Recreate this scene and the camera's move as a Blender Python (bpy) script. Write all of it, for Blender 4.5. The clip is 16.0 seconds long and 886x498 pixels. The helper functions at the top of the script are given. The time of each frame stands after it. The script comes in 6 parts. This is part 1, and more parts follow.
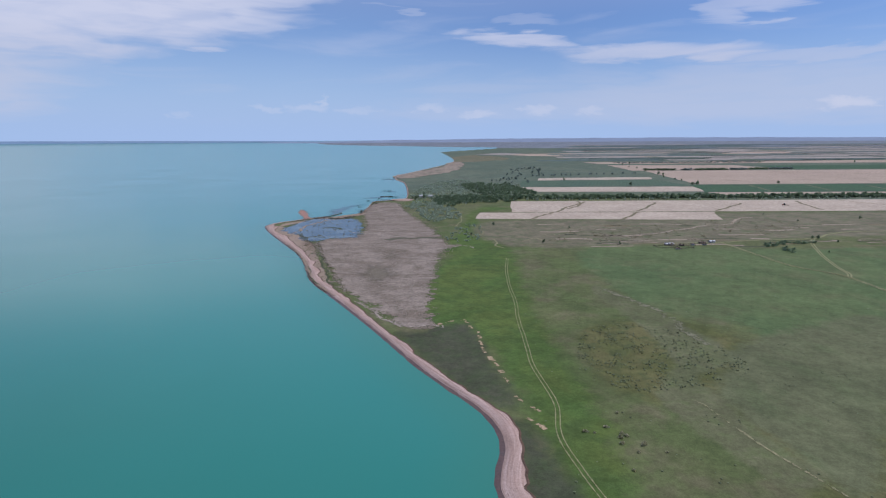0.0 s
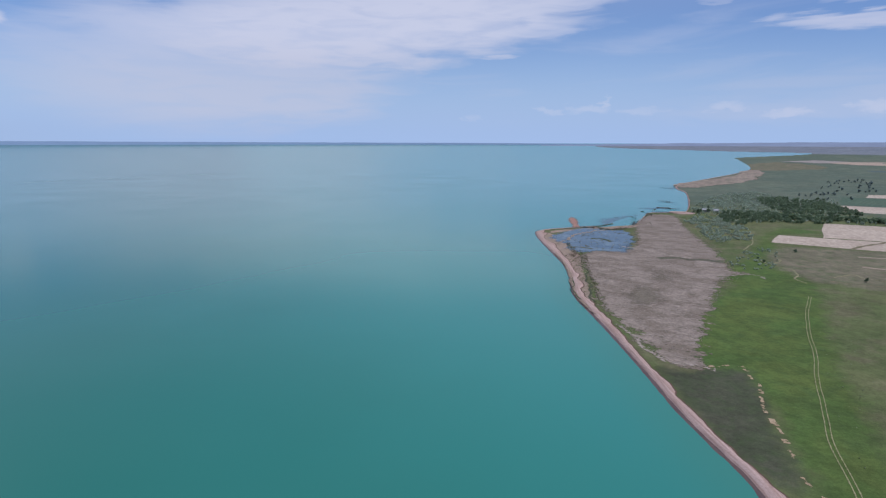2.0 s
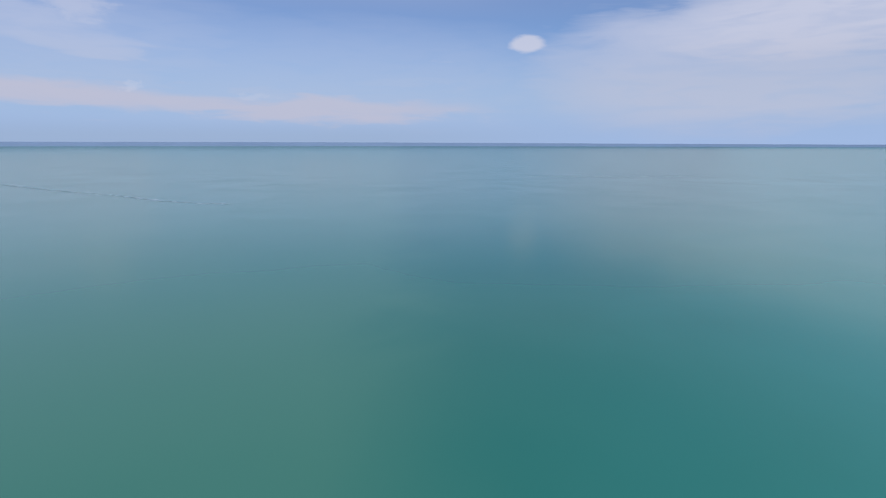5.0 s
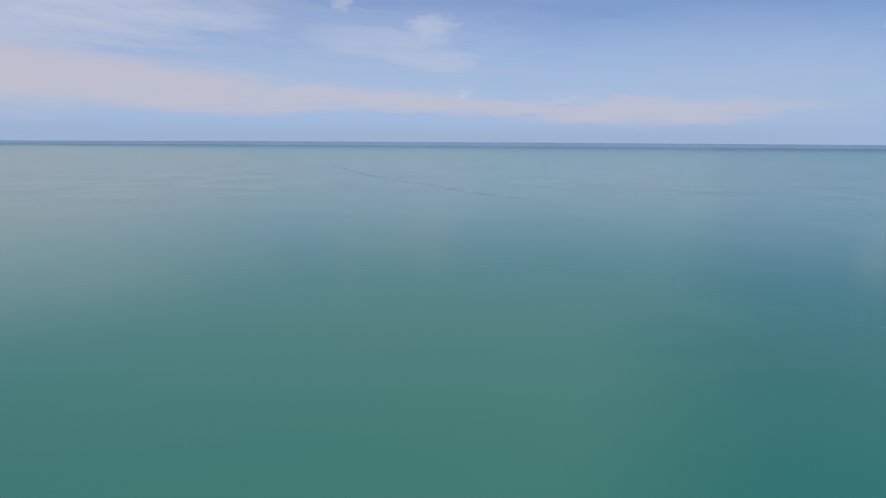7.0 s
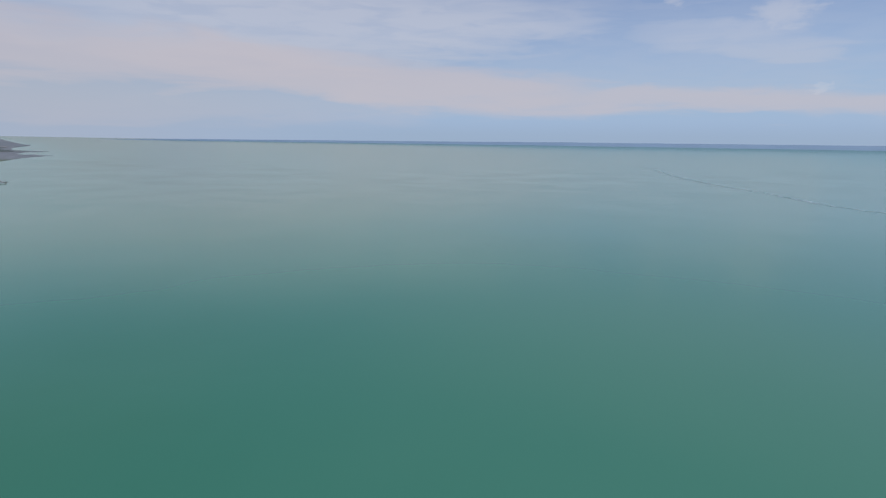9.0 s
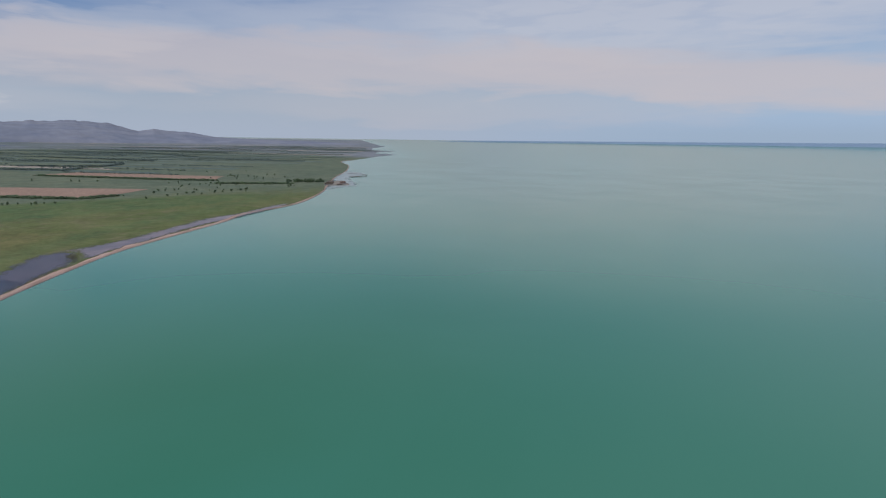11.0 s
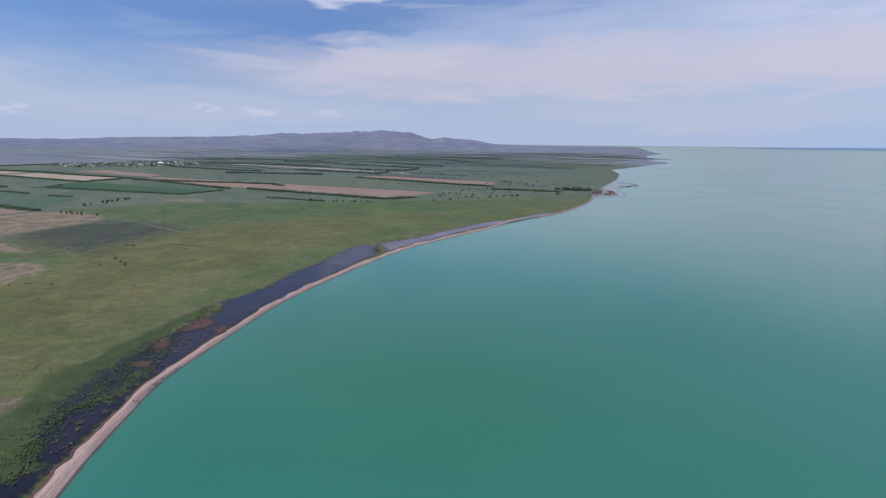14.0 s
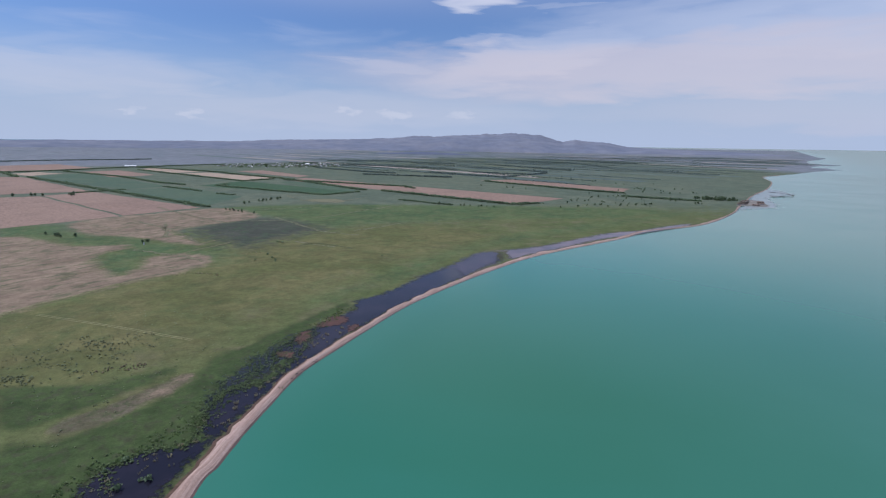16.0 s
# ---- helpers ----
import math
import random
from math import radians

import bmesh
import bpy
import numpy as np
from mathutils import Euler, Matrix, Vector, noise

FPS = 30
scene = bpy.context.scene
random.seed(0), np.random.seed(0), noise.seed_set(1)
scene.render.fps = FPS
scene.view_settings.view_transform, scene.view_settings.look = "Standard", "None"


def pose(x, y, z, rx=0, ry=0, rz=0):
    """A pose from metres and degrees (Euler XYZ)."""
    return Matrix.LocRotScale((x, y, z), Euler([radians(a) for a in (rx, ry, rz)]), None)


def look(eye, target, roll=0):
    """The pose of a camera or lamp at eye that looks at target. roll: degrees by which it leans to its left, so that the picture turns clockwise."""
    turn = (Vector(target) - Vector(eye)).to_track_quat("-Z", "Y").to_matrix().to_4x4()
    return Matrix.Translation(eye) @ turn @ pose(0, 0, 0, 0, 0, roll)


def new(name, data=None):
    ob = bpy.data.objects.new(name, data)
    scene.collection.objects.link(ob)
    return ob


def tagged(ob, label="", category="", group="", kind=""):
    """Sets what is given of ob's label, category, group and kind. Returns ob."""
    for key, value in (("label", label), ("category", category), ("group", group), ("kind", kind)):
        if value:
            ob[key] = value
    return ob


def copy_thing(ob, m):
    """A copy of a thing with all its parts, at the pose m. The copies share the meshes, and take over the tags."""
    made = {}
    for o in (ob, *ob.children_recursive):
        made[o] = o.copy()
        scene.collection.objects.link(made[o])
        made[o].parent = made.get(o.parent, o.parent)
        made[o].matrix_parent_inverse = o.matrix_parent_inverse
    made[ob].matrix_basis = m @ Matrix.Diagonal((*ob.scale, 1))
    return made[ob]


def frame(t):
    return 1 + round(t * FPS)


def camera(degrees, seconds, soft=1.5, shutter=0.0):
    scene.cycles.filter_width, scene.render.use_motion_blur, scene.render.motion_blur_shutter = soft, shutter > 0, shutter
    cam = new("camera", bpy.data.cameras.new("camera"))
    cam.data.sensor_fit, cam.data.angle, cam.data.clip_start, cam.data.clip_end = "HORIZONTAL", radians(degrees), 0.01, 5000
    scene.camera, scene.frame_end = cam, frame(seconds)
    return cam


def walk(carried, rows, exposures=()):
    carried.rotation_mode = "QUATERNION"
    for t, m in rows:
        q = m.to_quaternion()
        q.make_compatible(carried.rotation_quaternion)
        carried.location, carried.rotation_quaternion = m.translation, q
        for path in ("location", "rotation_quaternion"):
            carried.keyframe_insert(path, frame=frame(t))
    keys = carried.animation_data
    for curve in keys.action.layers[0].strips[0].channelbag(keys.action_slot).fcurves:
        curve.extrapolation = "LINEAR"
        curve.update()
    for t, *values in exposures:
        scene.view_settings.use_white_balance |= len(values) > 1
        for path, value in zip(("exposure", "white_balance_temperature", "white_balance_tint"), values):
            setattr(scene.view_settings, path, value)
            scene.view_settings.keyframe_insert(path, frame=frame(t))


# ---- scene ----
# ---------------- camera ----------------
cam = camera(78.16, 16.0, soft=1.2)

# seconds, eye x y z, heading (degrees to the left of +y), tilt down, lean
PATH = [
    (0.0, 0.0, 0.0, 100.0, 0.00, 11.29, -0.32), (0.5, -0.2, 0.4, 102.2, 4.35, 11.24, -0.20),
    (1.0, -0.2, 0.8, 104.4, 11.68, 11.17, -0.18), (1.5, -0.1, 1.1, 106.8, 20.07, 11.12, -0.15),
    (2.0, -0.2, 1.6, 108.9, 27.98, 11.07, 0.03), (2.5, -0.9, 2.5, 110.8, 35.79, 11.00, 0.10),
    (3.0, -1.8, 3.7, 112.1, 43.96, 10.97, 0.14), (3.5, -2.8, 5.1, 112.5, 51.60, 10.92, 0.10),
    (4.0, -3.8, 6.5, 111.6, 59.87, 10.96, 0.00), (4.5, -4.6, 7.9, 110.1, 67.53, 10.94, 0.05),
    (5.0, -5.4, 9.3, 108.2, 75.17, 10.90, 0.06), (5.2, -5.7, 9.9, 107.5, 78.17, 10.89, 0.09),
    (7.3, -6.9, 16.6, 100.6, 110.80, 10.88, 0.38), (7.5, -6.8, 17.3, 100.1, 114.00, 10.90, 0.36),
    (8.0, -6.6, 19.0, 98.8, 121.88, 10.90, 0.42), (8.2, -6.5, 19.7, 98.3, 124.99, 10.92, 0.52),
    (10.3, -3.7, 27.7, 94.3, 157.59, 11.16, 0.85), (10.5, -3.2, 28.5, 94.5, 160.57, 11.22, 0.78),
    (11.0, -2.1, 30.6, 94.9, 168.06, 11.22, 0.78), (11.5, -1.2, 32.6, 95.6, 175.44, 11.26, 0.63),
    (12.0, -0.9, 34.1, 96.5, 182.94, 11.22, 0.60), (12.5, -1.0, 35.2, 97.6, 189.55, 11.18, 0.65),
    (13.0, -1.3, 36.2, 98.8, 192.49, 11.10, 0.65), (13.5, -1.8, 37.1, 100.2, 194.11, 11.06, 0.65),
    (14.0, -2.4, 37.9, 101.8, 195.58, 10.96, 0.63), (14.5, -3.1, 38.7, 103.5, 197.18, 10.93, 0.63),
    (15.0, -3.7, 39.5, 105.3, 199.58, 10.91, 0.66), (15.5, -4.2, 40.7, 106.9, 202.81, 10.91, 0.70),
    (16.0, -4.7, 42.2, 108.6, 208.82, 10.94, 0.77)]


def eye_pose(x, y, z, heading, tilt, lean):
    a, b = radians(heading), radians(tilt)
    way = Vector((-math.sin(a) * math.cos(b), math.cos(a) * math.cos(b), -math.sin(b)))
    return look((x, y, z), Vector((x, y, z)) + way * 100, lean)


walk(cam, [(row[0], eye_pose(*row[1:])) for row in PATH],
     exposures=[(0.0, 0.08, 6250, 10), (5.0, 0.0, 6380, 9), (8.0, -0.03, 6650, 6), (10.3, -0.09, 7000, 4), (11.0, -0.07, 7030, 4), (12.4, 0.06, 6930, 5), (13.5, 0.13, 6400, 8), (16.0, 0.15, 6340, 8)])

# ---------------- nodes ----------------


class Nodes:
    """A node tree with short ways to add nodes."""

    def __init__(self, tree):
        self.t = tree
        tree.nodes.clear()

    def add(self, kind, ins=(), operation=None, use_clamp=False, interpolation_type=None, data_type=None, attribute_name=None):
        n = self.t.nodes.new(kind)
        if operation:
            n.operation = operation
        if use_clamp:
            n.use_clamp = True
        if interpolation_type:
            n.interpolation_type = interpolation_type
        if data_type:
            n.data_type = data_type
        if attribute_name:
            n.attribute_name = attribute_name
        for k, v in (ins.items() if isinstance(ins, dict) else enumerate(ins)):
            if v is None:
                continue
            if isinstance(v, bpy.types.NodeSocket):
                self.t.links.new(v, n.inputs[k])
            else:
                n.inputs[k].default_value = v
        return n

    def math(self, op, a, b=None, c=None, clamp=False):
        return self.add("ShaderNodeMath", [a, b, c], operation=op, use_clamp=clamp).outputs[0]

    def smooth(self, v, lo, hi, a=0.0, b=1.0):
        return self.add("ShaderNodeMapRange", [v, lo, hi, a, b], interpolation_type="SMOOTHSTEP").outputs[0]

    def mix(self, f, a, b):
        return self.add("ShaderNodeMix", {0: f, 6: a, 7: b}, data_type="RGBA").outputs[2]

    def noise(self, v, scale, detail=4.0, rough=0.55, distort=0.0):
        return self.add("ShaderNodeTexNoise", {"Vector": v, "Scale": scale, "Detail": detail, "Roughness": rough, "Distortion": distort}).outputs[0]

    def stretch(self, v, sx, sy, sz, turn=0.0):
        return self.add("ShaderNodeMapping", {0: v, 2: (0, 0, turn), 3: (sx, sy, sz)}).outputs[0]


def rgb(r, g, b):
    return (r, g, b, 1.0)


# ---------------- sky, sun ----------------
SUN_AZ, SUN_EL = radians(-80), radians(56)      # to the left of +y; the sun stands over the land
world = bpy.data.worlds.new("sky")
scene.world = world
world.use_nodes = True
W = Nodes(world.node_tree)
air = W.add("ShaderNodeTexSky")
air.sky_type, air.sun_disc, air.sun_elevation, air.sun_rotation = "NISHITA", False, SUN_EL, -SUN_AZ
air.air_density, air.dust_density, air.ozone_density, air.altitude = 1.0, 1.2, 2.0, 400
sky = air.outputs[0]
ray = W.add("ShaderNodeTexCoord").outputs["Generated"]
xyz = W.add("ShaderNodeSeparateXYZ", [ray]).outputs
elev = W.math("MULTIPLY", W.math("ARCSINE", xyz[2]), 57.2958)
azim = W.math("MULTIPLY", W.math("ARCTAN2", W.math("MULTIPLY", xyz[0], -1.0), xyz[1]), 57.2958)
# noise on the sphere, flattened towards the horizon: long streaks, and rounder billows for the heaps
flat = W.add("ShaderNodeVectorMath", [ray, (1.0, 1.0, 6.0)], operation="MULTIPLY").outputs[0]
streak = W.noise(flat, 4.2, 5.0, 0.52, 0.5)
wisp = W.noise(flat, 11.0, 4.0, 0.5, 0.5)
broad = W.noise(flat, 1.6, 2.0, 0.4, 0.2)
round_ = W.add("ShaderNodeVectorMath", [ray, (1.0, 1.0, 2.0)], operation="MULTIPLY").outputs[0]
billow = W.noise(round_, 34.0, 4.0, 0.55, 0.3)
billow2 = W.noise(W.add("ShaderNodeVectorMath", [round_, (3.7, 1.9, 5.3)], operation="ADD").outputs[0], 34.0, 4.0, 0.55, 0.3)


def shifted(v, n, size):
    return W.math("MULTIPLY_ADD", W.math("SUBTRACT", n, 0.5), size, v)


ez = shifted(shifted(elev, streak, 4.2), wisp, 2.0)
az_ = shifted(shifted(azim, broad, 12.0), wisp, 9.0)
eh = shifted(elev, billow, 1.7)
ah = shifted(shifted(azim, billow2, 4.2), wisp, 3.0)


def cloud(field_a, field_e, az, el, w, h, dens, slope=0.0, core=0.1):
    """Cover by one cloud: heading, height, half width, half height (degrees), density, rise of its axis per degree of heading."""
    da = W.math("WRAP", W.math("SUBTRACT", field_a, float(az)), 180.0, -180.0)
    de = W.math("SUBTRACT", field_e, float(el))
    if slope:
        de = W.math("MULTIPLY_ADD", da, -float(slope), de)
    qa, qe = W.math("DIVIDE", da, float(w)), W.math("DIVIDE", de, float(h))
    q = W.math("MULTIPLY_ADD", qa, qa, W.math("MULTIPLY", qe, qe))
    return W.smooth(q, 1.35, core, 0.0, float(dens))


def most(parts):
    out = parts[0]
    for p in parts[1:]:
        out = W.math("MAXIMUM", out, p)
    return out


# white sheets and streaks
BANKS = [(37, 11.0, 27, 4.7, 0.92, -0.10), (28, 13.0, 20, 3.4, 0.85, -0.05), (50, 6.0, 18, 5.6, 0.64), (22.8, 8.1, 2.6, 0.45, 0.55), (3.1, 12.6, 1.6, 0.35, 0.3),
         (-6.5, 9.6, 6.4, 0.75, 0.72, 0.11), (-20, 7.8, 9.5, 0.95, 0.72, 0.06), (-32, 6.6, 12, 0.6, 0.45), (-27, 11.0, 4.8, 0.8, 0.5, -0.1), (-8, 11.3, 3.8, 0.45, 0.25),
         (-27, 3.9, 24, 2.7, 0.42), (-8, 3.0, 18, 1.5, 0.25), (73.5, 7.8, 1.0, 0.3, 0.3), (78, 6.3, 8, 0.6, 0.3, 0.04), (90, 8.5, 10, 0.5, 0.12), (118, 12.9, 9, 0.6, 0.32),
         (111, 9.4, 10, 2.1, 0.55, 0.13), (98.6, 9.1, 2.6, 0.4, 0.2), (94, 4.8, 5.5, 0.6, 0.35), (150, 11.4, 34, 5.0, 0.72), (118, 9.0, 30, 6.0, 0.32), (86, 7.0, 24, 6.0, 0.24), (172, 11.0, 30, 3.4, 0.5), (201, 8.4, 13, 2.3, 0.5, -0.26),
         (215, 7.4, 4.5, 0.8, 0.3), (203, 9.6, 4.5, 0.7, 0.25), (205.5, 13.5, 4.4, 0.9, 0.85), (197, 12.9, 5.5, 0.45, 0.3), (242, 5.6, 13, 2.4, 0.48), (247, 7.2, 7, 0.8, 0.35), (222, 3.2, 26, 2.0, 0.34)]
cover = most([cloud(az_, ez, *b[:5], *b[5:]) for b in BANKS])
# pinkish bands low over the lake
BANDS = [(150, 6.3, 36, 2.6, 0.74, 0.07), (112, 4.1, 24, 1.5, 0.62, 0.03), (90, 3.2, 18, 1.3, 0.58), (182, 7.0, 40, 3.2, 0.68), (166, 3.2, 30, 2.0, 0.25)]
pink = most([cloud(az_, ez, *b[:5], *b[5:]) for b in BANDS])
# small heaps: the lone puff and those low over the plain
HEAPS = [(17.4, 3.1, 1.5, 0.35, 0.3), (13.6, 3.2, 2.4, 0.45, 0.35), (12.0, 3.8, 0.6, 0.6, 0.4), (8.5, 2.9, 2.2, 0.4, 0.25), (1.3, 3.2, 1.8, 0.5, 0.35), (-3.6, 2.5, 1.9, 0.4, 0.42),
         (-9.8, 2.9, 1.8, 0.55, 0.45), (-15.3, 2.8, 1.6, 0.45, 0.35), (-35.7, 2.9, 2.6, 0.55, 0.6), (25, 2.5, 1.2, 0.3, 0.2), (107.4, 11.3, 2.6, 1.3, 0.5), (115.9, 13.2, 1.7, 0.6, 0.45),
         (103.8, 4.9, 1.0, 0.45, 0.4), (93.6, 4.5, 1.5, 0.4, 0.25), (-141.2, 3.1, 1.1, 0.35, 0.4), (-145.9, 2.8, 1.6, 0.5, 0.42), (-152.6, 2.9, 1.5, 0.45, 0.36), (-122.0, 2.5, 0.9, 0.4, 0.4), (-126.8, 2.4, 1.1, 0.4, 0.42)]
heap = most([cloud(ah, eh, *b[:4], b[4] * 0.78, core=-0.1) for b in HEAPS] + [cloud(shifted(azim, billow2, 0.9), shifted(elev, billow, 0.5), 66.9, 9.6, 1.75, 0.8, 0.72, core=0.4)])
# thin streaks over the whole sky; unseen cover overhead, added to even the lake's reflection
veil = W.math("MULTIPLY", W.smooth(streak, 0.48, 0.75, 0.0, 0.22), W.smooth(elev, 1.0, 4.0))
cover = W.math("MULTIPLY", W.math("MAXIMUM", cover, veil), W.smooth(wisp, 0.3, 0.6, 0.82, 1.0))
high = W.math("MULTIPLY", W.smooth(elev, 10.0, 17.0), W.smooth(broad, 0.3, 0.7, 0.20, 0.40))
cover = W.math("MAXIMUM", cover, high, clamp=True)
SKY_GAIN = 0.098
# the sky is greyer low over the southern plain and deeper blue above it
south = W.smooth(W.math("ABSOLUTE", W.math("WRAP", W.math("SUBTRACT", azim, 232.0), 180.0, -180.0)), 65.0, 15.0)
blue = W.add("ShaderNodeVectorMath", {0: sky, "Scale": SKY_GAIN}, operation="SCALE").outputs[0]
blue = W.add("ShaderNodeVectorMath", [blue, (0.80, 0.90, 1.16)], operation="MULTIPLY").outputs[0]
deep = W.math("ADD", south, W.smooth(W.math("ABSOLUTE", W.math("ADD", azim, 28.0)), 44.0, 12.0, 0.0, 0.7), clamp=True)
blue = W.add("ShaderNodeVectorMath", [blue, W.mix(deep, rgb(1, 1, 1), rgb(0.54, 0.65, 0.77))], operation="MULTIPLY").outputs[0]
white = W.mix(W.smooth(elev, 0.0, 3.0), rgb(0.44, 0.50, 0.67), rgb(0.545, 0.55, 0.665))
white = W.mix(W.smooth(elev, 5.0, 11.0), white, rgb(0.585, 0.605, 0.745))
west = W.smooth(W.math("ABSOLUTE", W.math("WRAP", W.math("SUBTRACT", azim, 212.0), 180.0, -180.0)), 80.0, 35.0)
low = W.mix(W.math("POWER", W.smooth(elev, 16.0, 0.0, 0.0, 1.0), 1.9), blue, W.mix(west, rgb(0.36, 0.485, 0.74), rgb(0.39, 0.46, 0.635)))
# a bluer belt of air under the pink bands
belt = W.math("MULTIPLY", W.smooth(elev, 2.6, 0.5, 0.0, 0.75), W.smooth(W.math("ABSOLUTE", W.math("SUBTRACT", azim, 112.0)), 60.0, 25.0))
both = W.mix(cover, low, white)
both = W.mix(pink, both, rgb(0.585, 0.535, 0.62))
both = W.mix(heap, both, rgb(0.66, 0.655, 0.76))
both = W.mix(belt, both, rgb(0.335, 0.435, 0.62))
W.add("ShaderNodeOutputWorld", [W.add("ShaderNodeBackground", [both, 1.0]).outputs[0]])

lamp = bpy.data.lights.new("sun", "SUN")
lamp.energy, lamp.angle, lamp.color = 3.0, radians(0.6), (1.0, 0.96, 0.91)
sun = new("sun", lamp)
sun.matrix_world = look((-math.sin(SUN_AZ) * math.cos(SUN_EL) * 900, math.cos(SUN_AZ) * math.cos(SUN_EL) * 900, math.sin(SUN_EL) * 900), (0, 0, 0))

# ---------------- materials ----------------


def surface(name, colours, size=40.0, fine_size=2.0, rough=0.95, bump=0.3, contrast=(0.35, 0.65), fleck=None, fleck_at=(0.62, 0.72), edge=None,
            rows=None, spec=0.2, turn=0.0, aspect=1.0, mottle=0.25):
    """Soil, crop or turf: three colours by broad noise, grain by fine noise, flecks, crop rows; edge=(soft, ragged, size) wears its border away."""
    m = bpy.data.materials.new(name)
    m.use_nodes = True
    N = Nodes(m.node_tree)
    p = N.add("ShaderNodeTexCoord").outputs["Object"]
    ps = N.stretch(p, 1.0, 1.0 / aspect, 1.0, turn)
    n1 = N.noise(ps, 1.0 / size, 5.0, 0.6, 0.5)
    n2 = N.noise(ps, 1.0 / fine_size, 4.0, 0.65)
    n3 = N.noise(ps, 3.3 / size, 4.0, 0.6)
    c = N.mix(N.smooth(n1, *contrast), rgb(*colours[0]), rgb(*colours[1]))
    c = N.mix(N.smooth(n3, 0.45, 0.75, 0.0, 0.8), c, rgb(*colours[2]))
    if fleck:
        k = N.math("MULTIPLY", N.smooth(N.noise(p, 1.0 / (fine_size * 1.6), 3.0), *fleck_at), N.smooth(N.noise(p, 1.6 / size, 2.0), 0.42, 0.6))
        c = N.mix(k, c, rgb(*fleck))
    grain = N.smooth(n2, 0.25, 0.75, 1.0 - mottle * 1.1, 1.0 + mottle)
    if rows:
        wave = N.add("ShaderNodeTexWave", {"Vector": N.stretch(p, 1, 1, 1, rows[1]), "Scale": rows[0], "Distortion": 1.5, "Detail": 2.0}).outputs[1]
        grain = N.math("MULTIPLY", grain, N.smooth(wave, 0.0, 1.0, 1.0 - rows[2], 1.0 + rows[2]))
    c = N.add("ShaderNodeVectorMath", {0: c, "Scale": grain}, operation="SCALE").outputs[0]
    b = N.add("ShaderNodeBump", {"Strength": bump, "Distance": 0.3, "Height": n2}).outputs[0]
    sh = N.add("ShaderNodeBsdfPrincipled", {"Base Color": c, "Roughness": rough, "Normal": b, "Specular IOR Level": spec}).outputs[0]
    if edge:
        d = N.add("ShaderNodeAttribute", attribute_name="edge").outputs["Fac"]
        r = N.math("MULTIPLY", N.math("SUBTRACT", N.noise(ps, 1.0 / edge[2], 5.0, 0.65), 0.5), edge[1] * 2.0)
        f2 = N.math("MULTIPLY", N.math("SUBTRACT", N.noise(ps, 0.7 / fine_size, 3.0, 0.7), 0.5), edge[0] * 2.2)
        d = N.math("ADD", N.math("ADD", d, r), f2)
        sh = N.add("ShaderNodeMixShader", [N.smooth(d, edge[0] * 0.42, edge[0] * 0.66), N.add("ShaderNodeBsdfTransparent").outputs[0], sh]).outputs[0]
    N.add("ShaderNodeOutputMaterial", [sh])
    return m


# name: three colours, size of the blotches, size of the grain
ZONE_LOOK = {
    # plain: first step of haze, painted as a blue-green shift of the turf
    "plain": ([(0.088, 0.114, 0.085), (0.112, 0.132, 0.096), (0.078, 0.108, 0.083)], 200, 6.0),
    "lush": ([(0.064, 0.108, 0.029), (0.084, 0.116, 0.032), (0.060, 0.094, 0.029)], 50, 2.0),
    "meadow_n": ([(0.078, 0.118, 0.050), (0.092, 0.124, 0.053), (0.106, 0.120, 0.058)], 150, 3.0),
    "olive": ([(0.084, 0.096, 0.034), (0.112, 0.106, 0.046), (0.066, 0.080, 0.034)], 34, 1.6),
    "brown": ([(0.135, 0.125, 0.082), (0.160, 0.140, 0.098), (0.098, 0.114, 0.058)], 50, 2.0),
    "meadow_s": ([(0.098, 0.105, 0.042), (0.130, 0.122, 0.056), (0.084, 0.101, 0.042)], 75, 2.6),
    "green_s": ([(0.058, 0.098, 0.044), (0.084, 0.116, 0.050), (0.108, 0.122, 0.060)], 70, 3.0),
    "fen": ([(0.040, 0.064, 0.024), (0.054, 0.080, 0.030), (0.050, 0.056, 0.032)], 16, 1.6),
    "marsh": ([(0.054, 0.064, 0.037), (0.066, 0.068, 0.046), (0.056, 0.074, 0.036)], 24, 1.5),
    "sage": ([(0.098, 0.110, 0.058), (0.110, 0.118, 0.064), (0.088, 0.106, 0.052)], 60, 2.4, 0.5),
    "dusty": ([(0.102, 0.112, 0.056), (0.120, 0.122, 0.068), (0.090, 0.106, 0.048)], 26, 2.0),
    "silty": ([(0.092, 0.086, 0.054), (0.120, 0.104, 0.076), (0.070, 0.084, 0.042)], 12, 1.4),
    "burnt": ([(0.048, 0.054, 0.045), (0.060, 0.064, 0.053), (0.052, 0.082, 0.046)], 60, 3.0),
    "dry": ([(0.190, 0.142, 0.108), (0.235, 0.178, 0.135), (0.090, 0.098, 0.056)], 26, 2.2, 0.32),
    # far: grey-blue haze painted over all other zones
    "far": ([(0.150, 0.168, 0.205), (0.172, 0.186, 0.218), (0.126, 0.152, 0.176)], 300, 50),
}


